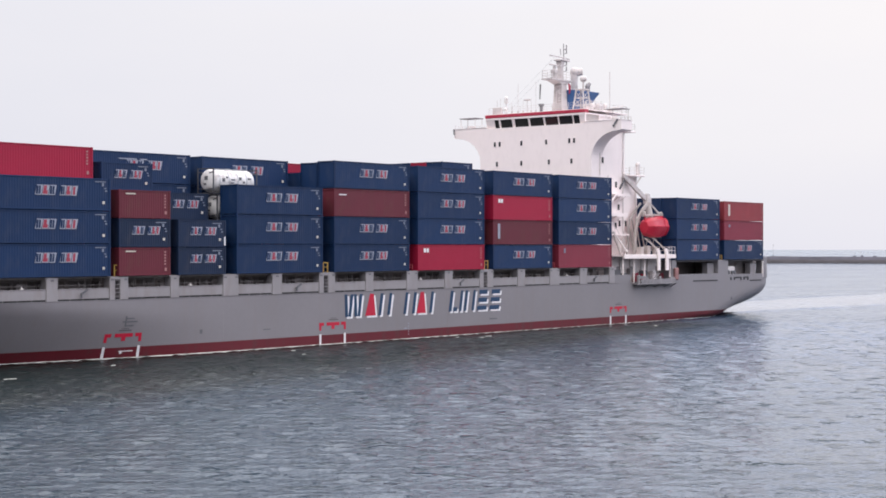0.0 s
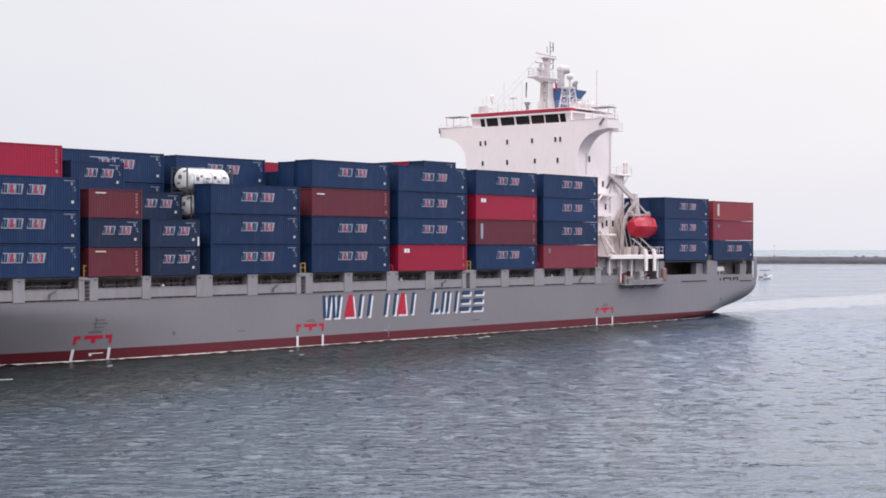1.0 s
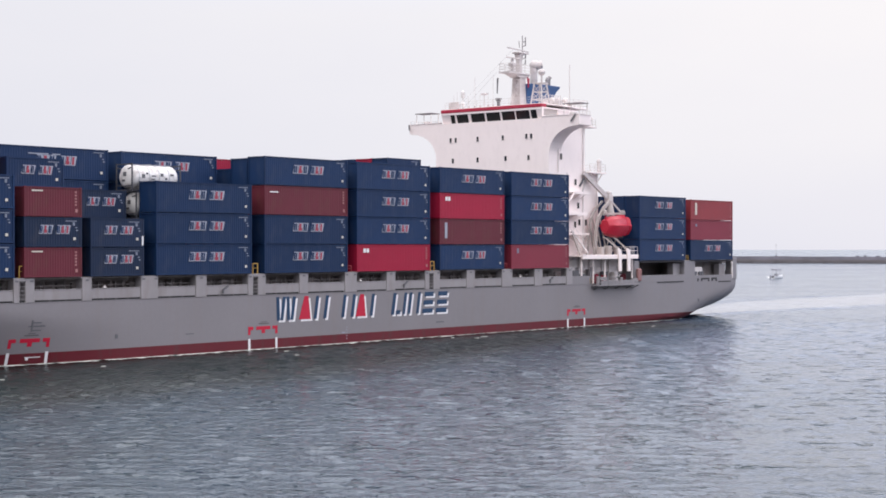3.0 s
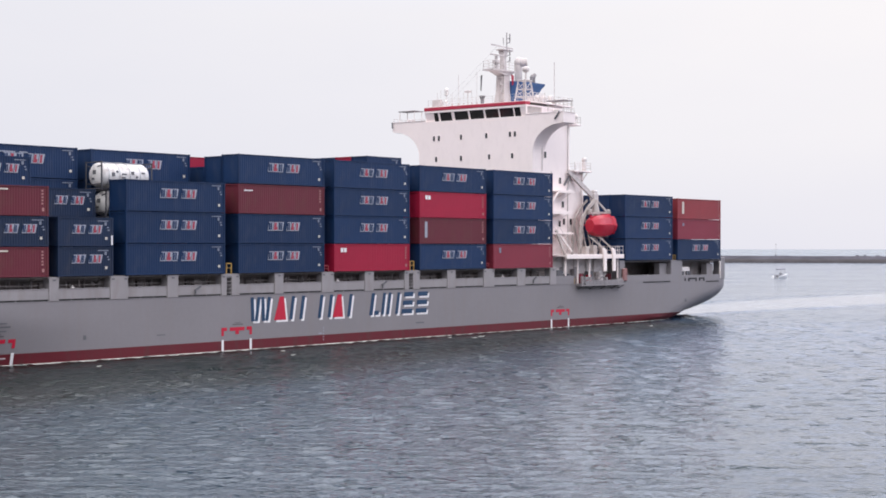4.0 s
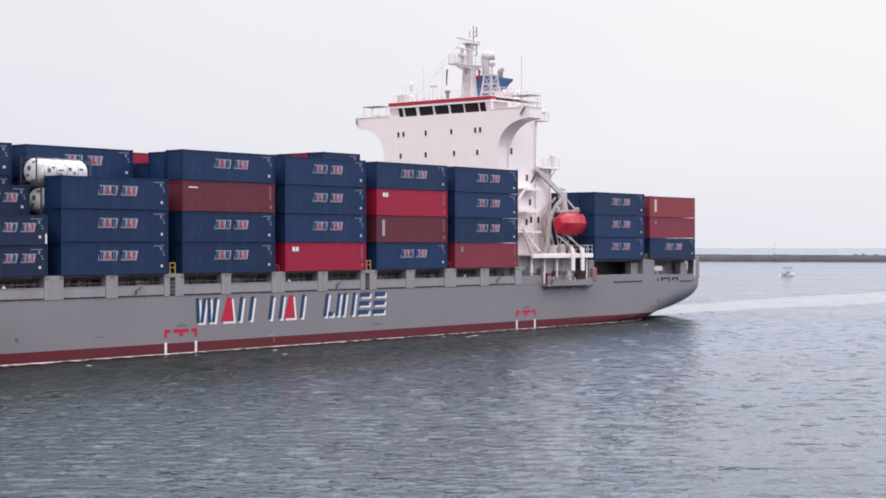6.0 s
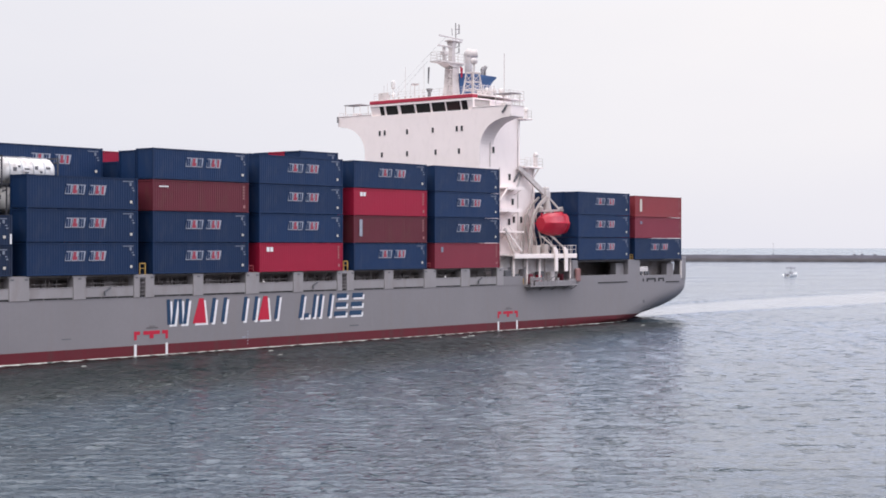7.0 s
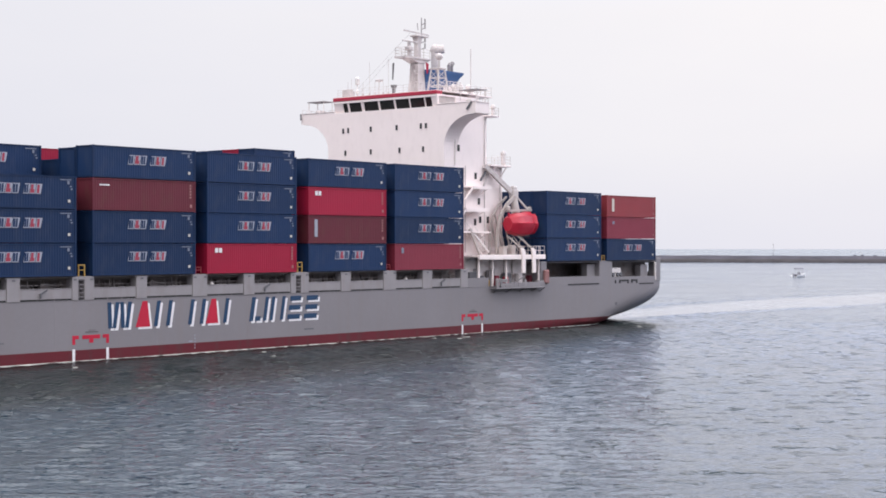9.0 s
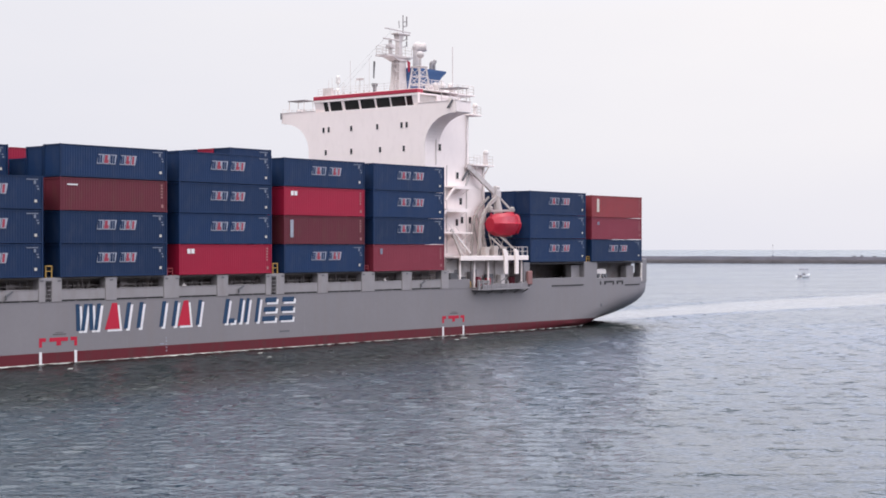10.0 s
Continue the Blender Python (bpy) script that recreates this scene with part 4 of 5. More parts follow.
rails(bm, [(186.4, -0.2, 9.2), (188.2, -0.2, 9.2), (188.2, 4.0, 9.2)], 1.05, 0.9, 0.04, 2)
part("boat_deck_rail", bm, WHITE2, bd)
for x0, x1, z1, y in ((181.9, 182.6, 10.2, 1.4), (183.9, 184.7, 10.4, 1.6)):
    bm = bmesh.new()
    box(bm, x0, x1, y, y + 0.8, 9.1, z1, 0.06)
    part("deck_locker", bm, DAVIT, bd)
# things under the boat deck
bm = bmesh.new()
box(bm, 174.3, 187.4, 2.0, NEAR, DECK, 8.95)
part("lower_wall", bm, WHITE2, house)
bm = bmesh.new()
for x, w, h in ((176.6, 0.8, 1.9), (180.0, 0.8, 1.9), (186.6, 0.8, 1.9)):
    box(bm, x, x + w, 1.95, 2.0, DECK + 0.25, DECK + 0.25 + h)
tagged(part("door", bm, DECKGREY, house), kind="stuff")
bm = bmesh.new()
box(bm, 174.6, 176.0, 0.9, 1.8, DECK, 7.2, 0.1)
box(bm, 182.0, 183.0, 1.0, 1.8, DECK, 7.0, 0.1)
tagged(part("winch", bm, MARKGREY, ship, "dark winches beneath the boat deck"), kind="stuff")
bm = bmesh.new()
box(bm, 179.6, 180.4, 0.8, 1.6, DECK, 6.7, 0.15)
part("fire_locker", bm, BOXPLUM, ship, "red locker by the rail")
for x, y, w, h, material, words in ((176.9, 1.0, 0.7, 1.3, MARKGREY, "dark deck box"), (178.9, 1.3, 0.5, 1.9, DECKGREY, "grey deck box"), (181.6, 0.8, 0.5, 1.1, MARKRED, "red fire hose box"),
                              (184.6, 1.2, 0.9, 1.5, WHITE2, "white deck box"), (186.9, 1.2, 0.6, 1.2, BOXBROWN, "rust-red deck box"), (177.8, 0.7, 0.4, 0.8, YELLOW, "yellow deck box")):
    bm = bmesh.new()
    box(bm, x, x + w, y, y + 0.6, DECK, DECK + h, 0.05)
    box(bm, x + 0.08, x + w - 0.08, y - 0.05, y + 0.02, DECK + 0.3, DECK + h - 0.15)
    part("deck_box", bm, material, ship, words)
for x in (174.9, 177.2, 179.7, 182.6, 184.3, 187.1):
    bm = bmesh.new()
    rod(bm, (x, 1.9, DECK), (x, 1.9, 8.95), 0.07, 6)
    rod(bm, (x, 1.9, 8.3), (x + 1.2, 1.9, 8.8), 0.05, 6)
    part("deck_pipe", bm, DAVIT, house)
bm = bmesh.new()
box(bm, 172.9, 177.6, 2.75, 2.98, 8.7, 9.16, 0.04)
part("fore_beam", bm, DAVIT, bd, "weathered beige beam forward of the boat deck")
for x, z in ((183.2, 9.1), (184.9, 9.1), (186.6, 9.1)):
    bm = bmesh.new()
    rod(bm, (x, 2.2, z), (x, 2.2, z + 0.9), 0.28, 10)
    box(bm, x - 0.35, x + 0.35, 1.9, 2.5, z + 0.9, z + 1.15, 0.05)
    part("boat_winch", bm, DAVIT, bd)
# accommodation ladder stowed outboard on its platform
bm = bmesh.new()
box(bm, 177.6, 188.0, -0.75, 0.2, 5.12, 5.3, 0.04)
box(bm, 178.6, 187.6, -0.7, -0.5, 5.3, 5.85, 0.03)
for x in (178.2, 180.8, 183.4, 186.0, 187.7):
    beam(bm, (x, 0.2, 4.7), (x, -0.7, 5.15), 0.1)
acc = part("gangway", bm, GREY, ship, "grey accommodation ladder stowed along the rail")
bm = bmesh.new()
rails(bm, [(177.7, -0.7, 5.3), (183.0, -0.7, 5.3)], 1.0, 0.9, 0.035)
beam(bm, (181.0, -0.6, 5.6), (183.4, -0.6, 6.6), 0.12)
beam(bm, (184.5, -0.6, 5.5), (187.5, -0.6, 6.0), 0.12)
box(bm, 178.4, 180.2, -0.6, -0.2, 5.9, 6.3, 0.05)
for x, z in ((178.0, 6.4), (183.6, 6.2), (186.3, 6.1)):
    box(bm, x - 0.18, x + 0.18, -0.72, -0.4, 5.3, z, 0.06)
part("gangway_rail", bm, DECKGREY, acc)

# davit for the lifeboat
bm = bmesh.new()
beam(bm, (181.8, 4.2, 20.1), (186.4, 3.1, 16.6), 0.42, 0.55)
beam(bm, (182.9, 4.4, 19.8), (181.7, 4.5, 17.3), 0.22)
beam(bm, (186.2, 3.2, 16.9), (188.4, 2.2, 14.55), 0.22)
box(bm, 185.8, 186.8, 2.7, 3.6, 16.2, 17.3, 0.12)
box(bm, 185.9, 186.7, 2.8, 3.5, 17.2, 17.75, 0.15)
davit = part("davit_boom", bm, MASTGREY, ship, "pale grey hydraulic boat davit boom")
bm = bmesh.new()
rod(bm, (186.0, 2.6, 14.3), (186.0, 2.9, 16.4), 0.55, 12, 0.42)
beam(bm, (183.7, 2.3, 14.6), (188.5, 2.05, 14.78), 0.30, 0.28)
for x in (183.9, 188.3):
    box(bm, x - 0.25, x + 0.25, 1.95, 2.45, 14.55, 15.2, 0.12)
part("davit_head", bm, DAVIT, davit, smooth=False)
# a short dark slanting bar under the boom
bm = bmesh.new()
beam(bm, (181.1, 4.35, 18.3), (182.0, 4.2, 19.5), 0.16, 0.22)
part("hoist_winch", bm, MARKGREY, davit, "dark slanting bar under the davit boom")
for y in (3.9, 2.7):
    bm = bmesh.new()
    path = [(182.2, y, 9.1), (182.5, y, 12.2), (183.0, y, 14.0), (184.3, y, 15.4), (185.8, y, 16.4)]
    for a, b in zip(path, path[1:]):
        beam(bm, a, b, 0.3 if y < 3 else 0.2, 0.4 if y < 3 else 0.26)
    for a, b in (((184.0, y, 9.1), (182.7, y, 13.2)), ((185.2, y, 9.1), (183.4, y, 14.2))):
        beam(bm, a, b, 0.14)
    part("davit_arm", bm, DAVIT, davit)
for x in (184.6, 186.3):
    bm = bmesh.new()
    beam(bm, (x, 1.9, 11.4), (x + 0.9, 0.4, 9.2), 0.09, 0.1)
    beam(bm, (x - 0.3, 2.6, 9.1), (x, 2.0, 11.4), 0.09)
    part("boat_cradle", bm, DAVIT, davit)
bm = bmesh.new()
for x in (184.6, 187.6):
    rod(bm, (x, 2.1, 14.0), (x, 2.3, 14.7), 0.05, 6)
part("fall_wire", bm, GALV, davit)


def lifeboat():
    """Totally enclosed boat with a keel, a knuckle and a raised canopy."""
    e = new("lifeboat")
    tagged(e, "orange-red enclosed lifeboat hanging in its davit", "lifeboat")
    n = 15
    rings = []
    for i in range(n):
        u = -1 + 2 * i / (n - 1)
        x = 2.5 * u
        f = max(0.5, (1 - 0.8 * abs(u) ** 3.2)) ** 0.6
        if i in (0, n - 1):
            f = 0.5 if u < 0 else 0.78
        w, up, dn = 1.35 * f, 0.15 + (1.20 + 0.20 * u) * f ** 0.9, -0.15 - 1.42 * f ** 0.8
        ring = []
        for a, b in ((0, dn), (0.55, dn * 0.86), (0.92, dn * 0.38), (1.04, -0.02), (1.04, 0.10), (0.93, 0.22), (0.78, up * 0.72), (0.42, up * 0.98), (0, up)):
            ring.append((x, -w * a, b))
        ring += [(p[0], -p[1], p[2]) for p in ring[-2:0:-1]]
        rings.append(ring)
    bm = bmesh.new()
    loft(bm, rings)
    part("shell", bm, LIFERED, e, smooth=True)
    for y in (-1.42, 1.32):
        bm = bmesh.new()
        box(bm, -1.9, 2.0, y, y + 0.1, -0.03, 0.08, 0.03)
        part("fender", bm, MARKRED, e)
    bm = bmesh.new()
    box(bm, 0.9, 1.9, -0.55, 0.55, 0.95, 1.5, 0.15)
    part("steering_dome", bm, LIFERED, e)
    bm = bmesh.new()
    box(bm, -2.3, -2.15, -0.1, 0.1, 0.6, 1.3)
    part("lifting_hook", bm, LIFERED, e)
    bm = bmesh.new()
    box(bm, -1.7, 2.0, -0.06, 0.06, -1.60, -1.3)
    part("keel", bm, MARKGREY, e)
    return e


aboard(lifeboat(), 185.65, 1.75, 13.05)

# ------------------------------------------------------------------ mast, funnel and aerials on the roof
ROOF = 29.02
bm = bmesh.new()
prof = [(1.0, 0), (0.74, 2.2), (0.64, 4.6), (0.34, 5.2), (0.30, 7.0), (0.44, 7.9), (0.44, 8.2)]
loft(bm, [[(180.4 + w * a, 13.9 + w * b, ROOF - 0.4 + z) for a, b in ((-1, -1), (1, -1), (1, 1), (-1, 1))] for w, z in prof])
mast = part("mast", bm, MASTGREY, ship, "pale grey radar mast on the wheelhouse roof")
bm = bmesh.new()
prof = [(177.0, 13.0), (182.0, 13.0), (182.0, 14.8), (177.0, 14.8)]
loft(bm, [[(x, y, z) for x, y in prof] for z in (33.75, 33.95)])
loft(bm, [[(x, y, z) for x, z in ((178.2, 33.75), (182.0, 33.75), (181.2, 33.3), (179.7, 33.3))] for y in (13.15, 14.65)])
pl = part("mast_platform", bm, MASTGREY, mast)
bm = bmesh.new()
rails(bm, [(181.9, 13.1, 33.95), (177.1, 13.1, 33.95), (177.1, 14.7, 33.95), (181.9, 14.7, 33.95)], 1.1, 1.2, 0.035)
part("mast_rail", bm, MASTGREY, pl)
bm = bmesh.new()
box(bm, 176.6, 179.6, 13.0, 13.25, 35.72, 35.88, 0.04)
rod(bm, (178.2, 13.4, 33.95), (178.2, 13.4, 35.7), 0.22, 8)
box(bm, 177.8, 178.6, 13.0, 13.8, 34.7, 35.2, 0.08)
part("radar_scanner", bm, MASTGREY, mast)
bm = bmesh.new()
beam(bm, (177.8, 13.9, 37.25), (182.6, 13.9, 37.1), 0.18, 0.14)
box(bm, 179.6, 181.9, 13.3, 14.5, 36.65, 36.85, 0.04)
part("radar_yard", bm, MASTGREY, mast)
bm = bmesh.new()
rod(bm, (181.2, 13.9, 36.8), (181.2, 13.9, 39.2), 0.07, 6)
for z in (37.7, 38.3, 35.2, 36.0):
    rod(bm, (181.2, 13.9, z), (181.9, 13.9, z + 0.25), 0.06, 6)
    rod(bm, (181.9, 13.9, z + 0.15), (181.9, 13.9, z + 0.8), 0.09, 6)
rod(bm, (180.5, 13.9, 37.5), (180.4, 13.9, 38.4), 0.05, 6)
tagged(part("mast_lamp", bm, DECKGREY, mast), kind="stuff")
bm = bmesh.new()
for k in range(4):
    z = 29.8 + 1.05 * k
    box(bm, 179.2, 180.3, 13.3, 13.9, z, z + 0.1)
    rod(bm, (179.4, 13.6, z), (179.4, 13.6, z + 0.5), 0.1, 6)
rod(bm, (179.15, 13.9, 29.0), (179.6, 13.9, 33.7), 0.05, 6)
rod(bm, (179.15, 13.4, 29.0), (179.6, 13.4, 33.7), 0.05, 6)
tagged(part("mast_ladder", bm, MASTGREY, mast), kind="stuff")
bm = bmesh.new()
loft(bm, [[(180.5, 12.6, 33.4), (181.1, 12.6, 33.2), (181.0, 12.6, 32.1), (180.7, 12.6, 31.9)], [(180.5, 12.64, 33.4), (181.1, 12.64, 33.2), (181.0, 12.64, 32.1), (180.7, 12.64, 31.9)]])
part("signal_flag", bm, BOXRED, mast, "small red flag at the mast")
bm = bmesh.new()
loft(bm, [[(176.90, 15.0, 33.1), (177.25, 15.0, 33.2), (177.05, 15.0, 31.0), (176.85, 15.0, 31.1)], [(176.90, 15.03, 33.1), (177.25, 15.03, 33.2), (177.05, 15.03, 31.0), (176.85, 15.03, 31.1)]])
part("courtesy_flag", bm, MARKGREY, mast)
bm = bmesh.new()
rod(bm, (176.2, 14.5, 33.8), (176.2, 20.5, 29.1), 0.02, 4)
rod(bm, (179.9, 14.5, 37.3), (176.0, 21.5, 29.1), 0.02, 4)
part("halyard", bm, GALV, mast)

# small dome on its lattice tower, at the near edge of the roof
bm = bmesh.new()
ball(bm, (177.9, 8.3, 33.5), 0.48, 16, 10, 1, 1, 0.9)
rod(bm, (177.9, 8.3, 33.2), (177.9, 8.3, 33.4), 0.2, 12, 0.44)
rod(bm, (177.9, 8.3, 32.1), (177.9, 8.3, 33.25), 0.13, 10)
dome = part("satellite_dome", bm, MASTGREY, ship, "small white satellite dome on a lattice tower", smooth=True)
bm = bmesh.new()
TX, TY = 178.1, 8.65
for dx, dy in ((-1, -1), (1, -1), (1, 1), (-1, 1)):
    beam(bm, (TX + 1.0 * dx, TY + 0.9 * dy, ROOF - 0.05), (TX + 0.58 * dx, TY + 0.58 * dy, 32.0), 0.17)
for z, w in ((29.9, 0.86), (30.9, 0.72)):
    for a, b in (((-1, -1), (1, -1)), ((1, -1), (1, 1)), ((1, 1), (-1, 1)), ((-1, 1), (-1, -1))):
        rod(bm, (TX + w * a[0], TY + w * a[1], z), (TX + w * b[0], TY + w * b[1], z), 0.06, 5)
        rod(bm, (TX + w * a[0], TY + w * a[1], z), (TX + 0.9 * w * b[0], TY + 0.9 * w * b[1], z + 1.0), 0.045, 5)
box(bm, TX - 0.75, TX + 0.75, TY - 0.75, TY + 0.75, 31.98, 32.14, 0.03)
part("lattice_tower", bm, MASTGREY, dome)

# funnel: a blue casing that flares aft at its lip
bm = bmesh.new()
loft(bm, [[(181.7, 11.95 - e, z), (x1, 11.95 - e, z), (x1, 15.0 + e, z), (181.7, 15.0 + e, z), (181.0, 14.0 + e, z), (181.0, 13.0 - e, z)] for x1, e, z in ((185.7, 0, 20.3), (185.7, 0, 30.9), (186.5, 0.05, 31.8), (187.2, 0.1, 32.3), (187.25, 0.1, 32.55))])
funnel = part("funnel", bm, FUNNELBLUE, ship, "blue funnel flared at the lip")
for x, y, h in ((185.0, 12.5, 33.3), (185.9, 12.8, 33.55)):
    bm = bmesh.new()
    rod(bm, (x, y, 32.3), (x, y, h), 0.22, 10)
    rod(bm, (x, y, h - 0.05), (x + 0.25, y, h + 0.3), 0.26, 10)
    part("exhaust_pipe", bm, DECKGREY, funnel)
# the tall uptake that ends in a rounded cowl
bm = bmesh.new()
rod(bm, (184.0, 14.0, 32.3), (184.0, 14.0, 35.2), 0.52, 16)
ball(bm, (184.15, 13.95, 35.4), 0.74, 18, 12, 1.0, 1.0, 1.0)
rod(bm, (184.3, 13.6, 35.4), (184.7, 13.05, 35.5), 0.58, 16, 0.52)
part("uptake_cowl", bm, MASTGREY, funnel, "pale uptake with a rounded cowl", smooth=True)
bm = bmesh.new()
box(bm, 182.6, 185.6, 8.6, 11.7, 26.3, 29.6, 0.1)
box(bm, 182.4, 185.9, 6.2, 11.8, 28.9, 29.05)
box(bm, 182.9, 185.6, 11.3, 11.8, 29.5, 30.5, 0.08)
casing = part("engine_casing", bm, WHITE, ship, "white casing beside the funnel")
bm = bmesh.new()
rails(bm, [(182.5, 6.3, 29.05), (185.8, 6.3, 29.05), (185.8, 11.6, 29.05)], 1.1, 1.0, 0.035)
rails(bm, [(182.7, 11.1, 29.6), (185.8, 11.1, 29.6)], 1.5, 0.8, 0.05)
part("casing_rail", bm, WHITE2, casing)
for x, y in ((183.3, 10.4), (184.5, 10.2), (185.3, 9.6)):
    bm = bmesh.new()
    rod(bm, (x, y, 29.05), (x, y, 30.3), 0.22, 10)
    ball(bm, (x, y, 30.4), 0.36, 10, 7)
    part("casing_vent", bm, WHITE2, casing, smooth=True)

# rails, whips, horn and boxes on the roof
bm = bmesh.new()
rails(bm, [(FRONT + 0.5, W0 + 0.2, ROOF), (FRONT + 0.5, W1 - 0.2, ROOF)], 0.95, 1.4, 0.025)
rails(bm, [(FRONT + 0.5, W0 + 0.2, ROOF), (182.3, W0 + 0.2, ROOF)], 0.95, 1.4, 0.025)
part("roof_rail", bm, MASTGREY, ship)
bm = bmesh.new()
box(bm, 176.0, 177.6, 22.0, 24.0 - 1.6, ROOF, 30.1, 0.04)
box(bm, 175.6, 176.0, 20.9, 22.4, ROOF, 30.15, 0.04)
part("roof_box", bm, MASTGREY, ship)
for x, y, z1, r in ((176.5, 23.0 - 0.8, 31.2, 0.03), (176.5, 21.6, 31.5, 0.025), (176.5, 18.5, 33.4, 0.028), (176.5, 19.6, 30.8, 0.03), (176.5, 16.2, 31.2, 0.03), (176.5, 17.6, 31.0, 0.025), (176.8, 15.6, 33.6, 0.025)):
    bm = bmesh.new()
    rod(bm, (x, y, ROOF), (x, y, z1), r, 5)
    box(bm, x - 0.08, x + 0.08, y - 0.08, y + 0.08, ROOF, ROOF + 0.5)
    part("whip_aerial", bm, MASTGREY, ship)
bm = bmesh.new()
rod(bm, (176.5, 20.6, ROOF), (176.5, 20.6, 30.9), 0.07, 8)
rod(bm, (176.5, 20.6, 30.75), (176.5, 20.6, 31.45), 0.3, 12)
ball(bm, (176.5, 20.6, 31.45), 0.3)
ball(bm, (176.5, 20.6, 29.9), 0.28)
part("small_dome", bm, TANKWHITE, ship, smooth=True)
bm = bmesh.new()
rod(bm, (176.5, 16.9, ROOF), (176.5, 16.9, 30.9), 0.05, 6)
box(bm, 176.2, 176.8, 16.5, 17.3, 30.9, 31.15, 0.04)
part("wind_gauge", bm, MASTGREY, ship)
bm = bmesh.new()
rod(bm, (176.5, 14.45, ROOF), (176.5, 14.45, 29.9), 0.22, 10)
rod(bm, (176.5, 14.45, 29.9), (176.5, 14.45, 30.3), 0.28, 10, 0.45)
part("compass", bm, MARKGREY, ship, "dark standard compass on the roof")
bm = bmesh.new()
rod(bm, (182.2, 6.75, ROOF), (182.2, 6.75, 34.75), 0.055, 6)
box(bm, 181.95, 182.4, 6.5, 7.0, ROOF, 29.6)
part("tall_whip_aerial", bm, MASTGREY, ship)
bm = bmesh.new()
for x, y, h in ((179.0, 6.4, 1.2), (180.2, 6.8, 1.5), (181.0, 8.2, 1.4), (179.6, 9.4, 1.1)):
    box(bm, x, x + 0.5, y, y + 0.5, ROOF, ROOF + h * 0.6, 0.05)
    rod(bm, (x + 0.25, y + 0.25, ROOF), (x + 0.25, y + 0.25, ROOF + h), 0.06, 6)
tagged(part("roof_gear", bm, MASTGREY, ship), kind="stuff")

# ------------------------------------------------------------------ containers
PITCH = 2.55       # from row to row across the ship
BOX_W = 2.44
BOX_MATS = {"B": BOXBLUE, "N": BOXBROWN, "R": BOXRED, "O": BOXORANGE, "P": BOXPLUM, "D": BOXNAVY}
LABELS = {"B": "dark blue steel shipping container with a painted mark", "N": "dull brown-red steel shipping container", "R": "bright red steel shipping container",
          "O": "faded orange-red steel shipping container", "P": "plum-red steel shipping container", "D": "dull navy-blue steel shipping container with a painted mark"}
MESHES = {}


def corrugated(bm, length, height):
    """Pressed steel side walls and plain roof and ends, inside the frame."""
    n = round(length / 0.28)
    z0, z1 = 0.16, height - 0.12
    for y, s in ((0.045, 1), (BOX_W - 0.045, -1)):
        pts = [(0.08, y)]
        step = (length - 0.16) / n
        for i in range(n):
            x = 0.08 + i * step
            pts += [(x + 0.25 * step, y), (x + 0.37 * step, y + s * 0.014), (x + 0.88 * step, y + s * 0.014), (x + step, y)]
        lo = [bm.verts.new((x, yy, z0)) for x, yy in pts]
        hi = [bm.verts.new((x, yy, z1)) for x, yy in pts]
        for i in range(len(pts) - 1):
            bm.faces.new((lo[i], lo[i + 1], hi[i + 1], hi[i]))
    box(bm, 0.07, length - 0.07, 0.09, BOX_W - 0.09, 0.1, height - 0.05)


def box_meshes(length, height, color):
    """The shared meshes of one kind of container."""
    key = (length, height, color)
    if key in MESHES:
        return MESHES[key]
    paint = BOX_MATS[color]
    bm = bmesh.new()
    corrugated(bm, length, height)
    body = mesh_of("body", bm, paint)
    bm = bmesh.new()
    for x in (0, length - 0.16):
        for y in (0, BOX_W - 0.16):
            box(bm, x, x + 0.16, y, y + 0.16, 0.12, height - 0.12)
    for y in (0.01, BOX_W - 0.12):
        box(bm, 0.16, length - 0.16, y, y + 0.11, 0.03, 0.17)
        box(bm, 0.16, length - 0.16, y, y + 0.08, height - 0.13, height - 0.02)
    for x in (0.01, length - 0.12):
        box(bm, x, x + 0.11, 0.16, BOX_W - 0.16, 0.03, 0.18)
        box(bm, x, x + 0.11, 0.16, BOX_W - 0.16, height - 0.16, height - 0.02)
    frame_ = mesh_of("frame", bm, paint)
    bm = bmesh.new()
    box(bm, 0, 0.178, 0, 0.162, 0, 0.118)
    casting = mesh_of("corner_casting", bm, paint)
    bm = bmesh.new()
    box(bm, length - 0.07, length - 0.02, 0.17, BOX_W / 2 - 0.01, 0.2, height - 0.17)
    box(bm, length - 0.07, length - 0.02, BOX_W / 2 + 0.01, BOX_W - 0.17, 0.2, height - 0.17)
    door = mesh_of("door", bm, paint)
    bm = bmesh.new()
    for y in (0.42, 0.95, 1.49, 2.02):
        rod(bm, (length + 0.02, y, 0.1), (length + 0.02, y, height - 0.1), 0.022, 6)
        box(bm, length, length + 0.03, y - 0.16, y + 0.02, 1.1, 1.16)
    bars = mesh_of("lock_bar", bm, GALV)
    MESHES[key] = (body, frame_, casting, door, bars)
    return MESHES[key]


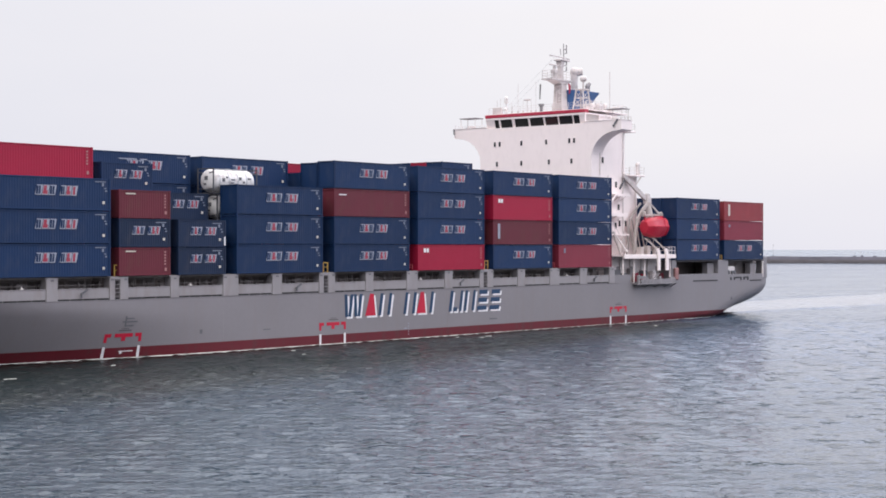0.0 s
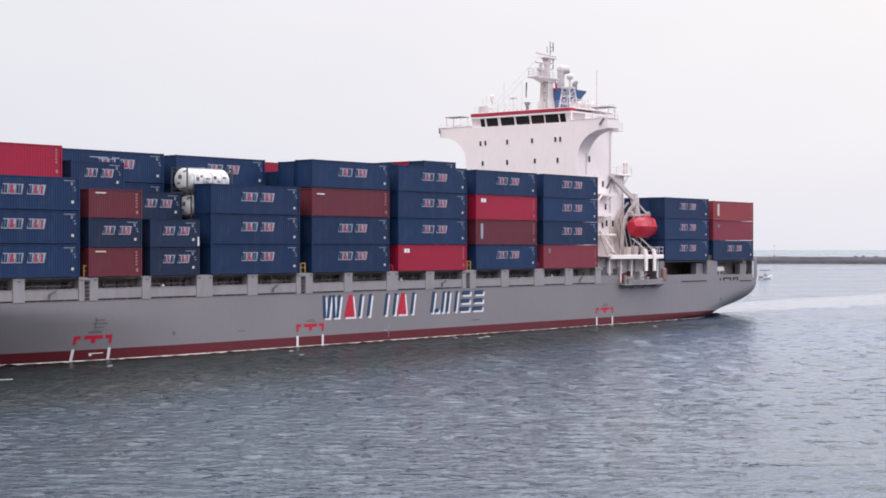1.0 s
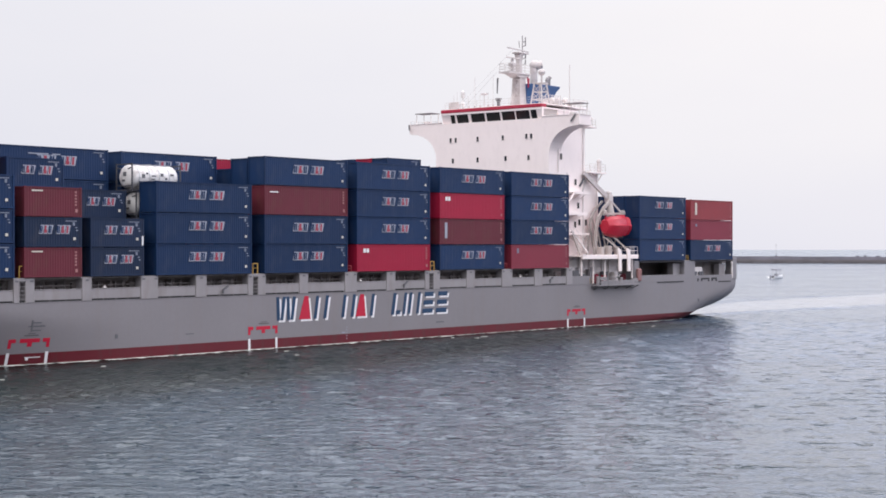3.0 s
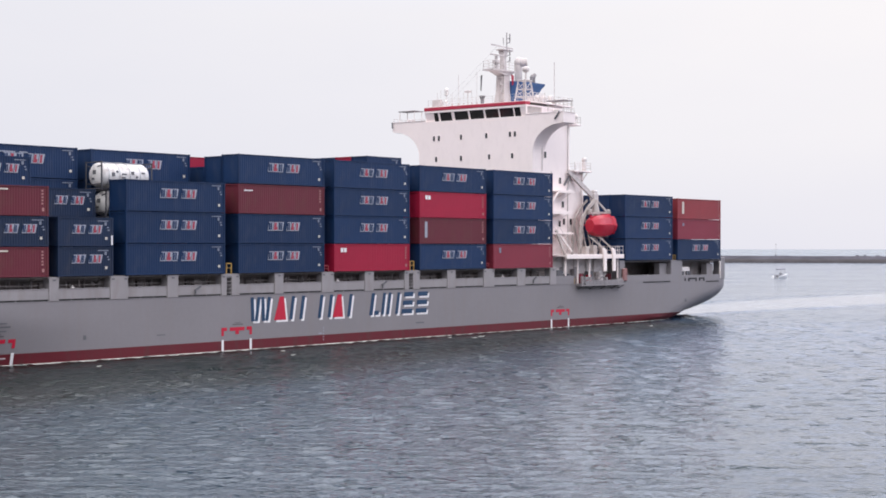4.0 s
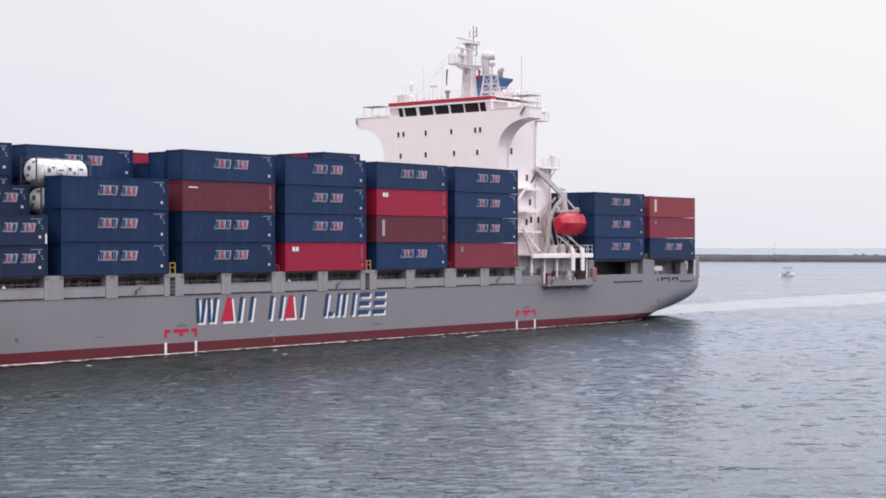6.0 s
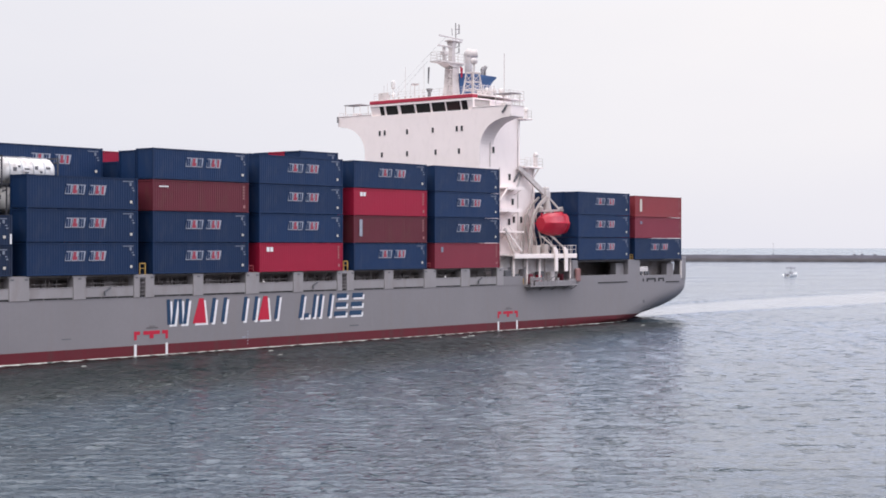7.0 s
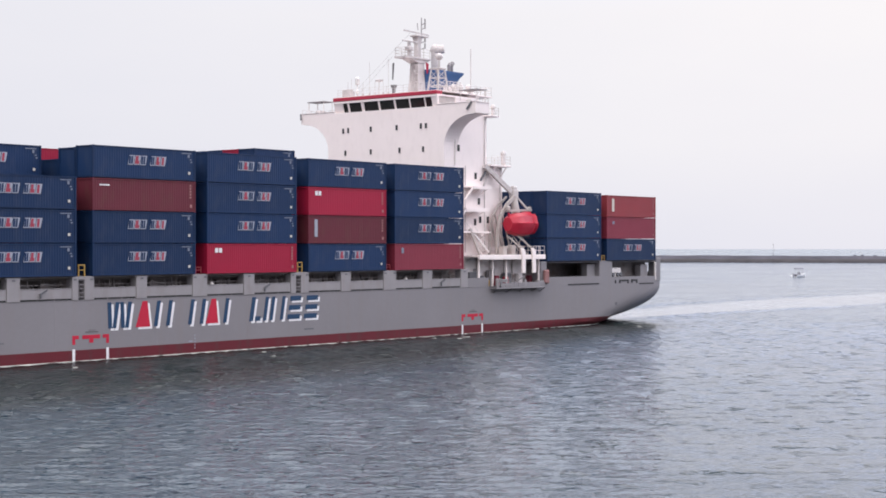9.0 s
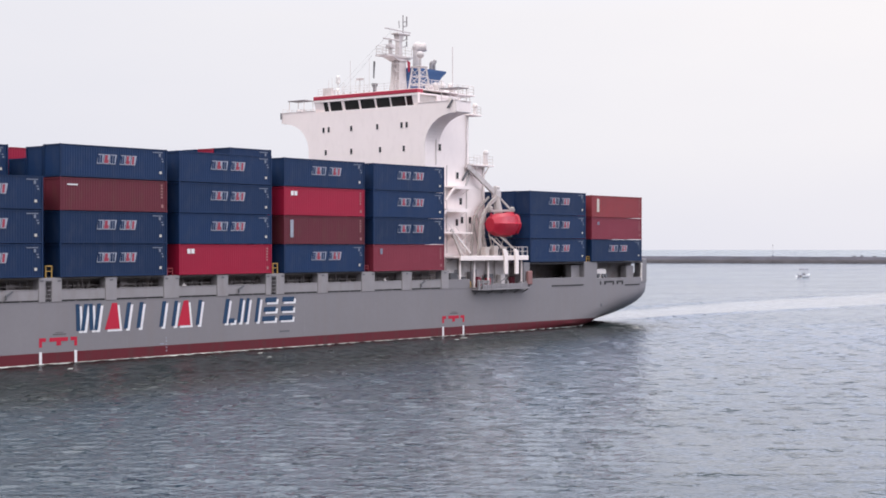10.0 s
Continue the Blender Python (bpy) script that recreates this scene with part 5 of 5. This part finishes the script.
def mark_meshes(length, height):
    """The owner's mark as plain outlined blocks, and the small lettering as bars."""
    key = ("mark", length, height)
    if key in MESHES:
        return MESHES[key]
    k = length / 12.19
    z0, z1 = 0.44 * height, 0.74 * height
    if k > 0.9:
        groups = ((3.95, 6.1), (6.55, 8.4))
    else:
        groups = ((1.45, 2.85), (3.25, 4.7))
    out = []
    plates, blues, reds = bmesh.new(), bmesh.new(), bmesh.new()
    for g, (a, b) in enumerate(groups):
        w = (b - a) / 3
        for i in range(3):
            x0, x1 = a + w * i + 0.03, a + w * (i + 1) - 0.03
            slab(plates, x0, x1, z0, z1, 0.20, 0.012, 0.012)
            m = 0.16 * w
            if i == 1:
                slab(reds, x0 + m * 0.7, x1 - m * 0.7, z0 + 0.09, z0 + 0.45 * (z1 - z0), 0.06, 0.012, -0.004)
                slab(reds, x0 + m * 1.5, x1 - m * 1.5, z0 + 0.45 * (z1 - z0), z1 - 0.07, 0.06, 0.012, -0.004)
            elif g == 1 and i == 2:
                slab(reds, x0 + 1.6 * m, x1 - 1.6 * m, z0 + 0.08, z1 - 0.08, 0.08, 0.012, -0.004)
            else:
                slab(blues, x0 + m * 0.8, x0 + 0.44 * w, z0 + 0.08, z1 - 0.08, 0.07, 0.012, -0.004)
                slab(blues, x0 + 0.52 * w, x1 - m * 0.8, z0 + 0.08, z1 - 0.08, 0.07, 0.012, -0.004)
    prints = bmesh.new()
    e = length
    slab(prints, e - 1.75, e - 0.55, height - 0.36, height - 0.28, 0, 0.01, 0.012)
    slab(prints, e - 0.98, e - 0.75, height - 0.72, height - 0.42, 0, 0.01, 0.012)
    slab(prints, e - 0.72, e - 0.5, height - 0.95, height - 0.86, 0, 0.01, 0.012)
    slab(prints, e - 0.62, e - 0.42, height - 1.2, height - 1.08, 0, 0.01, 0.012)
    plate = bmesh.new()
    slab(plate, e - 0.92, e - 0.66, 0.62, 0.86, 0, 0.012, 0.012)
    MESHES[key] = (mesh_of("mark_ground", plates, MARKPALE), mesh_of("mark_pattern", blues, BOXBLUE), mesh_of("mark_red", reds, MARKDULLRED), mesh_of("small_print", prints, PRINT), mesh_of("data_plate", plate, PLATE))
    return MESHES[key]


MARKDULLRED = mat("mark_dull_red", (0.27, 0.020, 0.046), 0.5, vary=0.15)
PRINTRED = mat("faded_print", (0.30, 0.14, 0.14), 0.6, vary=0.25, scale=3.0)
PRINT = mat("small_print", (0.16, 0.18, 0.235), 0.6, vary=0.25, scale=3.0)
PLATE = mat("data_plate", (0.52, 0.48, 0.42), 0.5, vary=0.1)


def container(x, row, z, length, height, color, detail=True, mark=True, label=""):
    """A steel box; its first corner stands at x in the given row, at the height z."""
    e = new("container")
    body, frame_, casting, door, bars = box_meshes(length, height, color)
    size = "forty-foot" if length > 7 else "twenty-foot"
    tagged(e, label or LABELS[color].replace("steel", size + " steel"), "shipping container", group="containers on deck")
    share("body", body, e)
    if detail:
        share("frame", frame_, e)
        for cx, cy, cz in [(a, b, c) for a in (-0.004, length - 0.174) for b in (-0.004, BOX_W - 0.158) for c in (0.0, height - 0.118)]:
            share("corner_casting", casting, e, (cx, cy, cz))
        share("door", door, e)
        tagged(share("lock_gear", bars, e, label="thin galvanised lock bars"), kind="stuff")
        if color in "BD" and mark:
            ground, blues, reds, prints, plate = mark_meshes(length, height)
            m = tagged(share("owner_mark", ground, e, label="pale painted blocks with red and blue"), kind="stuff")
            tagged(share("mark_pattern", blues, m), kind="stuff")
            tagged(share("mark_pattern", reds, m), kind="stuff")
            tagged(share("small_print", prints, e), kind="stuff")
            share("data_plate", plate, e)
        elif color not in "BD":
            prints = MESHES.get(("note", length, height))
            if not prints:
                bm = bmesh.new()
                for i in range(5):
                    slab(bm, length - 0.75, length - 0.55, height - 0.5 - 0.28 * i, height - 0.34 - 0.28 * i, 0, 0.01, 0.012)
                slab(bm, length - 0.7, length - 0.45, 0.42, 0.72, 0, 0.012, 0.012)
                prints = mesh_of("small_print", bm, PRINTRED)
                MESHES[("note", length, height)] = prints
            tagged(share("small_print", prints, e), kind="stuff")
    else:
        share("frame", frame_, e)
    aboard(e, x, PITCH * row, z)
    return e


def extra_mark(e, slabs, material, label=""):
    bm = bmesh.new()
    for s in slabs:
        slab(bm, *s, 0, 0.012, 0.011)
    part("painted_mark", bm, material, e, label)


HC, STD, FT40, FT20 = 2.93, 2.62, 12.19, 6.058
GAP = 0.03


def stack(x, row, colors, length=FT40, height=HC, base=BASE, detail=True, mark=True):
    made = []
    z = base
    for c in colors:
        made.append(container(x, row, z, length, height, c, detail, mark))
        z += height + GAP
    return made


# the outer row, from forward aft
stack(64.6, 0, "BBB")
stack(77.07, 0, "BBB")
s = stack(90.25, 0, "NDN", FT20, STD)
for e in (s[0], s[2]):
    extra_mark(e, [(0.75, 1.9, 2.2, 2.33)], PLATE, "pale yellow lettering bar")
s = stack(97.3, 0, "DD", FT20, STD)
extra_mark(s[1], [(5.82, 6.0, 0.15, 1.0)], MARKWHITE, "small white plate at the corner")
stack(104.83, 0, "BBB")
s = stack(118.8, 0, "BBNB")
extra_mark(s[2], [(0.75, 1.9, 2.24, 2.36)], MARKWHITE)
s = stack(132.5, 0, "RBBB")
extra_mark(s[0], [(1.0, 1.4, 2.05, 2.5), (1.5, 1.9, 2.05, 2.5)], MARKWHITE)
s = stack(146.45, 0, "BNRB")
extra_mark(s[2], [(1.0, 1.4, 2.05, 2.5), (1.5, 1.9, 2.05, 2.5)], MARKWHITE)
extra_mark(s[1], [(0.9, 1.35, 0.7, 2.5)], MARKPALE)
s = stack(160.1, 0, "PBBB")
extra_mark(s[0], [(1.1, 1.5, 1.9, 2.5)], PRINT)
stack(189.1, 0, "BBB", base=8.36)
s = stack(202.7, 0, "BPO", base=8.36, height=2.86)
extra_mark(s[2], [(1.2, 1.75, 0.7, 2.4)], PLATE)
extra_mark(s[1], [(1.3, 1.8, 1.9, 2.3)], PRINT)

# the rows behind it
rs = random.Random(21)
PALETTE = "BBBBBNBRBP"


REST = []          # boxes deep inside the stow, joined into one


def inner(x, rows, tiers, length=FT40, height=HC, base=BASE, last=None):
    for r in rows:
        for k in range(tiers):
            c = last if last and k == tiers - 1 else rs.choice(PALETTE)
            if k == tiers - 1:
                container(x, r, base + k * (height + GAP), length, height, c, detail=False)
            else:
                REST.append((x, r * PITCH, base + k * (height + GAP), length, height, c))


stack(77.07, 1, "BBBR")
inner(77.07, range(2, 11), 4)
stack(90.25, 1, "DDBB", FT20, STD)
stack(97.3, 1, "BDD", FT20, STD)
s = stack(91.1, 2, "BBBB")
extra_mark(s[3], [(3.2, 5.4, 2.2, 2.3), (5.8, 6.7, 2.2, 2.3)], MARKPALE)
inner(91.1, range(3, 11), 4)
stack(104.55, 1, "BB", FT20, STD)
stack(110.95, 1, "BBB", FT20)
stack(104.83, 2, "BBBB")
inner(104.83, range(3, 11), 4, last="B")
stack(118.8, 1, "BBBB", height=HC - 0.03)
stack(118.8, 2, "BBBB", height=STD + 0.03, mark=False)
inner(118.8, range(3, 11), 4, last="R")
stack(132.5, 1, "BBBB")
stack(132.5, 2, "BBNB")
inner(132.5, range(3, 11), 4)
stack(146.45, 1, "BBBB")
stack(146.45, 2, "BNBB")
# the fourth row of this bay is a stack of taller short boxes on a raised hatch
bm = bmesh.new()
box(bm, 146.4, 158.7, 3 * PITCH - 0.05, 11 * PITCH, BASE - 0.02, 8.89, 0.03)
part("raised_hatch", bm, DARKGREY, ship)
stack(146.1, 3, "BBNB", FT20, base=8.9)
stack(146.1, 4, "BBNR", FT20, base=8.9, mark=False)
inner(146.1, range(5, 11), 4, FT20, base=8.9, last="B")
inner(152.6, range(3, 11), 3, FT20, base=8.9)
inner(160.1, range(1, 11), 4, last="B")
stack(189.1, 1, "BBB", base=8.36)
stack(189.1, 2, "BBB", base=8.36)
inner(189.1, range(3, 11), 3, base=8.36, last="B")
stack(202.7, 1, "BNP", base=8.36, height=2.86)
inner(202.7, range(2, 11), 3, base=8.36, height=2.86)

verts, faces, tints = [], [], []
ORDER = "BNROP"
for x, y, z, length, height, c in REST:
    o = len(verts)
    for dx in (0.0, length):
        for dy in (0.0, BOX_W):
            for dz in (0.0, height):
                verts.append((x + dx, y + dy, z + dz))
    faces += [tuple(o + i for i in f) for f in ((0, 1, 3, 2), (4, 6, 7, 5), (0, 4, 5, 1), (2, 3, 7, 6), (0, 2, 6, 4), (1, 5, 7, 3))]
    tints += [ORDER.index(c)] * 6
me = bpy.data.meshes.new("inner_containers")
me.from_pydata(verts, [], faces)
for c in ORDER:
    me.materials.append(BOX_MATS[c])
me.polygons.foreach_set("material_index", tints)
me.update()
hold = new("inner_containers", me)
tagged(hold, "rows of stacked containers deep inside the stow", "shipping containers", kind="stuff")
aboard(hold)


def tank_container(x, row, z):
    """A white pressure tank with domed ends in an open frame."""
    e = new("tank_container")
    tagged(e, "white tank container in an open steel frame", "tank container", group="tank containers on deck")
    bm = bmesh.new()
    yc, zc, r = BOX_W / 2, 1.36, 1.16
    prof = [(0.06, 0.0), (0.08, 0.42), (0.16, 0.78), (0.29, 1.0), (0.46, 1.12), (0.64, r), (5.42, r), (5.6, 1.12), (5.76, 1.0), (5.9, 0.78), (5.98, 0.42), (6.0, 0.0)]
    n = 24
    loft(bm, [[(px, yc + max(pr, 0.01) * math.cos(2 * math.pi * i / n), zc + max(pr, 0.01) * math.sin(2 * math.pi * i / n)) for i in range(n)] for px, pr in prof])
    part("tank", bm, TANKWHITE, e, smooth=True)
    bm = bmesh.new()
    for px in (0.95, 2.2, 3.4, 4.6):
        bmesh.ops.create_cone(bm, segments=24, radius1=r + 0.03, radius2=r + 0.03, depth=0.09, cap_ends=True, matrix=Matrix.Translation((px, yc, zc)) @ Euler((0, math.pi / 2, 0)).to_matrix().to_4x4())
    tagged(part("tank_band", bm, GALV, e), kind="stuff")
    bm = bmesh.new()
    for px in (0.07, 5.98):
        for py in (0.08, BOX_W - 0.08):
            beam(bm, (px, py, 0), (px, py, STD), 0.11)
        beam(bm, (px, 0, 0.08), (px, BOX_W, 0.08), 0.12)
        beam(bm, (px, 0, STD - 0.08), (px, BOX_W, STD - 0.08), 0.11)
        for py in (0.1, BOX_W - 0.1):
            beam(bm, (px, py, 0.55), (px, yc, zc - 0.9), 0.1)
            beam(bm, (px, py, STD - 0.4), (px, yc + (py - yc) * 0.5, zc + 0.75), 0.1)
    for py in (0.08, BOX_W - 0.08):
        beam(bm, (0, py, 0.08), (6.05, py, 0.08), 0.13)
    part("tank_frame", bm, STEELDARK, e, "dark steel frame")
    bm = bmesh.new()
    box(bm, 0.6, 5.4, yc - 0.35, yc + 0.35, STD - 0.12, STD - 0.05)
    rod(bm, (3.0, yc, 2.4), (3.0, yc, STD), 0.28, 12)
    part("walkway", bm, GALV, e)
    bm = bmesh.new()
    box(bm, 0.04, 0.2, yc - 0.3, yc + 0.15, zc + 0.05, zc + 0.45)
    box(bm, 0.04, 0.2, yc - 0.1, yc + 0.3, zc - 0.45, zc - 0.25)
    for px, w, dz, h in ((1.25, 0.35, -0.1, 0.35), (1.8, 0.2, 0.25, 0.18), (2.45, 0.5, 0.05, 0.14), (2.45, 0.4, -0.25, 0.12), (3.55, 0.3, 0.1, 0.3), (4.1, 0.22, -0.2, 0.2), (4.75, 0.4, 0.2, 0.16)):
        box(bm, px, px + w, yc - r - 0.03, yc - r + 0.12, zc + dz, zc + dz + h)
    tagged(part("tank_label", bm, MARKGREY, e, "dark label plates"), kind="stuff")
    aboard(e, x, PITCH * row, z)


z3 = BASE + 2 * (STD + GAP)
tank_container(104.55, 1, z3)
tank_container(104.05, 1, z3 + STD + 0.005)

# ------------------------------------------------------------------ the breakwater and its light
P0, P1 = Vector((838.0, 511.0, 0)), Vector((896.0, 386.0, 0))
ALONG = (P1 - P0).normalized()
OUT = Vector((-ALONG.y, ALONG.x, 0))
if OUT.dot(P0) < 0:
    OUT = -OUT


def breakwater():
    bm = bmesh.new()
    rs = random.Random(5)
    rings = []
    s = -900.0
    while s < 620:
        c = P0 + ALONG * s
        h = 4.35 + rs.uniform(-0.12, 0.12) - 0.0035 * max(0, s - 60)
        prof = ((-4.5, -2.0), (-2.2 + rs.uniform(-0.4, 0.4), 1.2 + rs.uniform(-0.2, 0.2)), (0.0, 2.2 + rs.uniform(-0.15, 0.15)), (0.6, h), (5.2, h), (6.5, 2.0), (12, -2.0))
        rings.append([tuple(c + OUT * a + Vector((0, 0, b))) for a, b in prof])
        s += 5.0
    loft(bm, rings)
    for f in bm.faces:      # the foot is dark wet stone, the wall above it pale concrete
        f.material_index = 1 if f.calc_center_median().z < 1.9 else 0
    ob = new("breakwater", mesh_of("breakwater", bm, CONCRETE, ROCK))
    tagged(ob, "long low grey concrete breakwater across the harbour mouth", "breakwater", kind="structure")
    # armour blocks along its foot
    rs = random.Random(6)
    bm = bmesh.new()
    for i in range(900):
        s = rs.uniform(-420, 330)
        c = P0 + ALONG * s + OUT * rs.uniform(-5.2, -0.5)
        d = (c - P0).dot(OUT)
        r = rs.uniform(0.3, 0.5)
        z = max(-0.4, 2.0 + d * 0.62) + rs.uniform(-0.1, 0.35)
        m = Matrix.Translation((c.x, c.y, z)) @ Euler((rs.uniform(0, 3), rs.uniform(0, 3), rs.uniform(0, 3))).to_matrix().to_4x4() @ Matrix.Diagonal((r * rs.uniform(0.6, 1.3), r * rs.uniform(0.6, 1.3), r * rs.uniform(0.6, 1.2), 1))
        bmesh.ops.create_icosphere(bm, subdivisions=1, radius=1, matrix=m)
    st = new("armour_stones", mesh_of("armour_stones", bm, ROCK))
    tagged(st, "dark rough armour stones along the breakwater", "stones", kind="stuff")
    # small sheds and blocks on its crest
    for s, w, h in ((122, 1.9, 0.7), (126.5, 1.5, 0.9), (134, 2.2, 0.6)):
        bm = bmesh.new()
        box(bm, -w / 2, w / 2, -1, 1, 0, h, 0.12)
        box(bm, -w / 2 - 0.1, w / 2 + 0.1, -1.1, 1.1, h, h + 0.12)
        e = new("concrete_block", mesh_of("concrete_block", bm, CONCRETE))
        c = P0 + ALONG * s + OUT * 2.4
        e.matrix_world = pose(c.x, c.y, 4.25 - 0.0035 * max(0, s - 60), 0, 0, math.degrees(math.atan2(ALONG.y, ALONG.x)))
        tagged(e, "small grey concrete block on the breakwater crest", "block", group="blocks on the breakwater")


breakwater()

# the quay on which the eye stands
bm = bmesh.new()
box(bm, -260, 260, -90, 2.6, -6, 8.6)
box(bm, -260, 260, 1.9, 2.6, 8.6, 8.8, 0.04)
tagged(new("quay", mesh_of("quay", bm, CONCRETE)), "plain concrete quay wall across the water", "quay", kind="structure")


def beacon():
    e = new("beacon")
    tagged(e, "slender grey light beacon standing on the breakwater", "beacon")
    bm = bmesh.new()
    rod(bm, (0, 0, 0), (0, 0, 1.0), 0.5, 10, 0.4)
    part("plinth", bm, CONCRETE, e)
    bm = bmesh.new()
    rod(bm, (0, 0, 1.0), (0, 0, 6.6), 0.10, 8, 0.07)
    for z in (2.8, 4.2):
        rod(bm, (0, 0, z), (0, 0, z + 0.08), 0.4, 8)
    part("pole", bm, GALV, e)
    bm = bmesh.new()
    rod(bm, (0, 0, 6.6), (0, 0, 7.2), 0.2, 10)
    ball(bm, (0, 0, 7.25), 0.2)
    part("lantern", bm, DECKGREY, e)
    c = P0 + ALONG * 73.2 + OUT * 2.4
    e.matrix_world = pose(c.x, c.y, 4.2)


beacon()


def small_boat():
    """A little fishing launch with a canopy, seen from its side."""
    e = new("fishing_boat")
    tagged(e, "small white open fishing boat with a canopy", "boat")
    n = 11
    rings = []
    for i in range(n):
        u = i / (n - 1)
        w = 1.05 * (1 - max(0, (u - 0.45) / 0.55) ** 2.2) + 0.03
        sheer = 0.62 + 0.75 * max(0, u - 0.35) ** 1.6
        x = -3.6 + 7.6 * u + (0.35 if i == n - 1 else 0)
        half = [(0, -0.35 + 0.3 * max(0, u - 0.7)), (0.7 * w, -0.15), (w, sheer * 0.55), (w * 1.04, sheer), (w * 0.9, sheer), (w * 0.8, 0.2), (0, 0.12)]
        rings.append([(x, -a, b) for a, b in half] + [(x, a, b) for a, b in half[-2:0:-1]])
    bm = bmesh.new()
    loft(bm, [[(1.2 * v[0], 1.2 * v[1], 1.25 * v[2]) for v in ring] for ring in rings])
    part("hull", bm, BOATWHITE, e)
    bm = bmesh.new()
    box(bm, -2.2, 1.7, -0.95, 0.95, 2.65, 3.05, 0.1)
    part("canopy", bm, AWNING, e, "faded canvas canopy")
    bm = bmesh.new()
    for x in (-1.4, 1.2):
        for y in (-0.75, 0.75):
            rod(bm, (x, y, 0.2), (x, y, 2.75), 0.05, 6)
    part("canopy_post", bm, GALV, e)
    bm = bmesh.new()
    box(bm, -0.5, 0.9, -0.5, 0.5, 0.15, 1.55, 0.1)
    part("console", bm, CANVAS, e)
    bm = bmesh.new()
    box(bm, -4.9, -4.3, -0.3, 0.3, -0.2, 1.2, 0.12)
    part("outboard_motor", bm, CANVAS, e)
    bm = bmesh.new()
    box(bm, -2.9, -1.7, -0.7, 0.7, 0.15, 0.85, 0.1)
    part("gear_box", bm, STEELDARK, e)
    return e


launch = small_boat()

# ------------------------------------------------------------------ what moves
def motions():
    beats = [float(i) for i in range(11)]
    for ob, x, y, z, turn in MOVING:
        walk(ob, [(t, pose(x - SPEED * t - SLOWING * t * t / 2, SHIP_Y + y, z, 0, 0, turn)) for t in beats])
    for ob in (sea, flecks):
        walk(ob, [(t, pose(-0.45 * t, 0, 0)) for t in (0.0, 5.0, 10.0)])
    way = ((0.0, 444.2), (1.0, 447.4), (2.5, 452.0), (4.5, 458.6), (5.5, 461.8), (7.5, 467.3), (9.0, 471.7), (10.0, 475.8))
    walk(launch, [(t, pose(x, 232.0 + 0.0 * t, 0.0, 0, 0.8 * math.sin(t), 4)) for t, x in way])


motions()
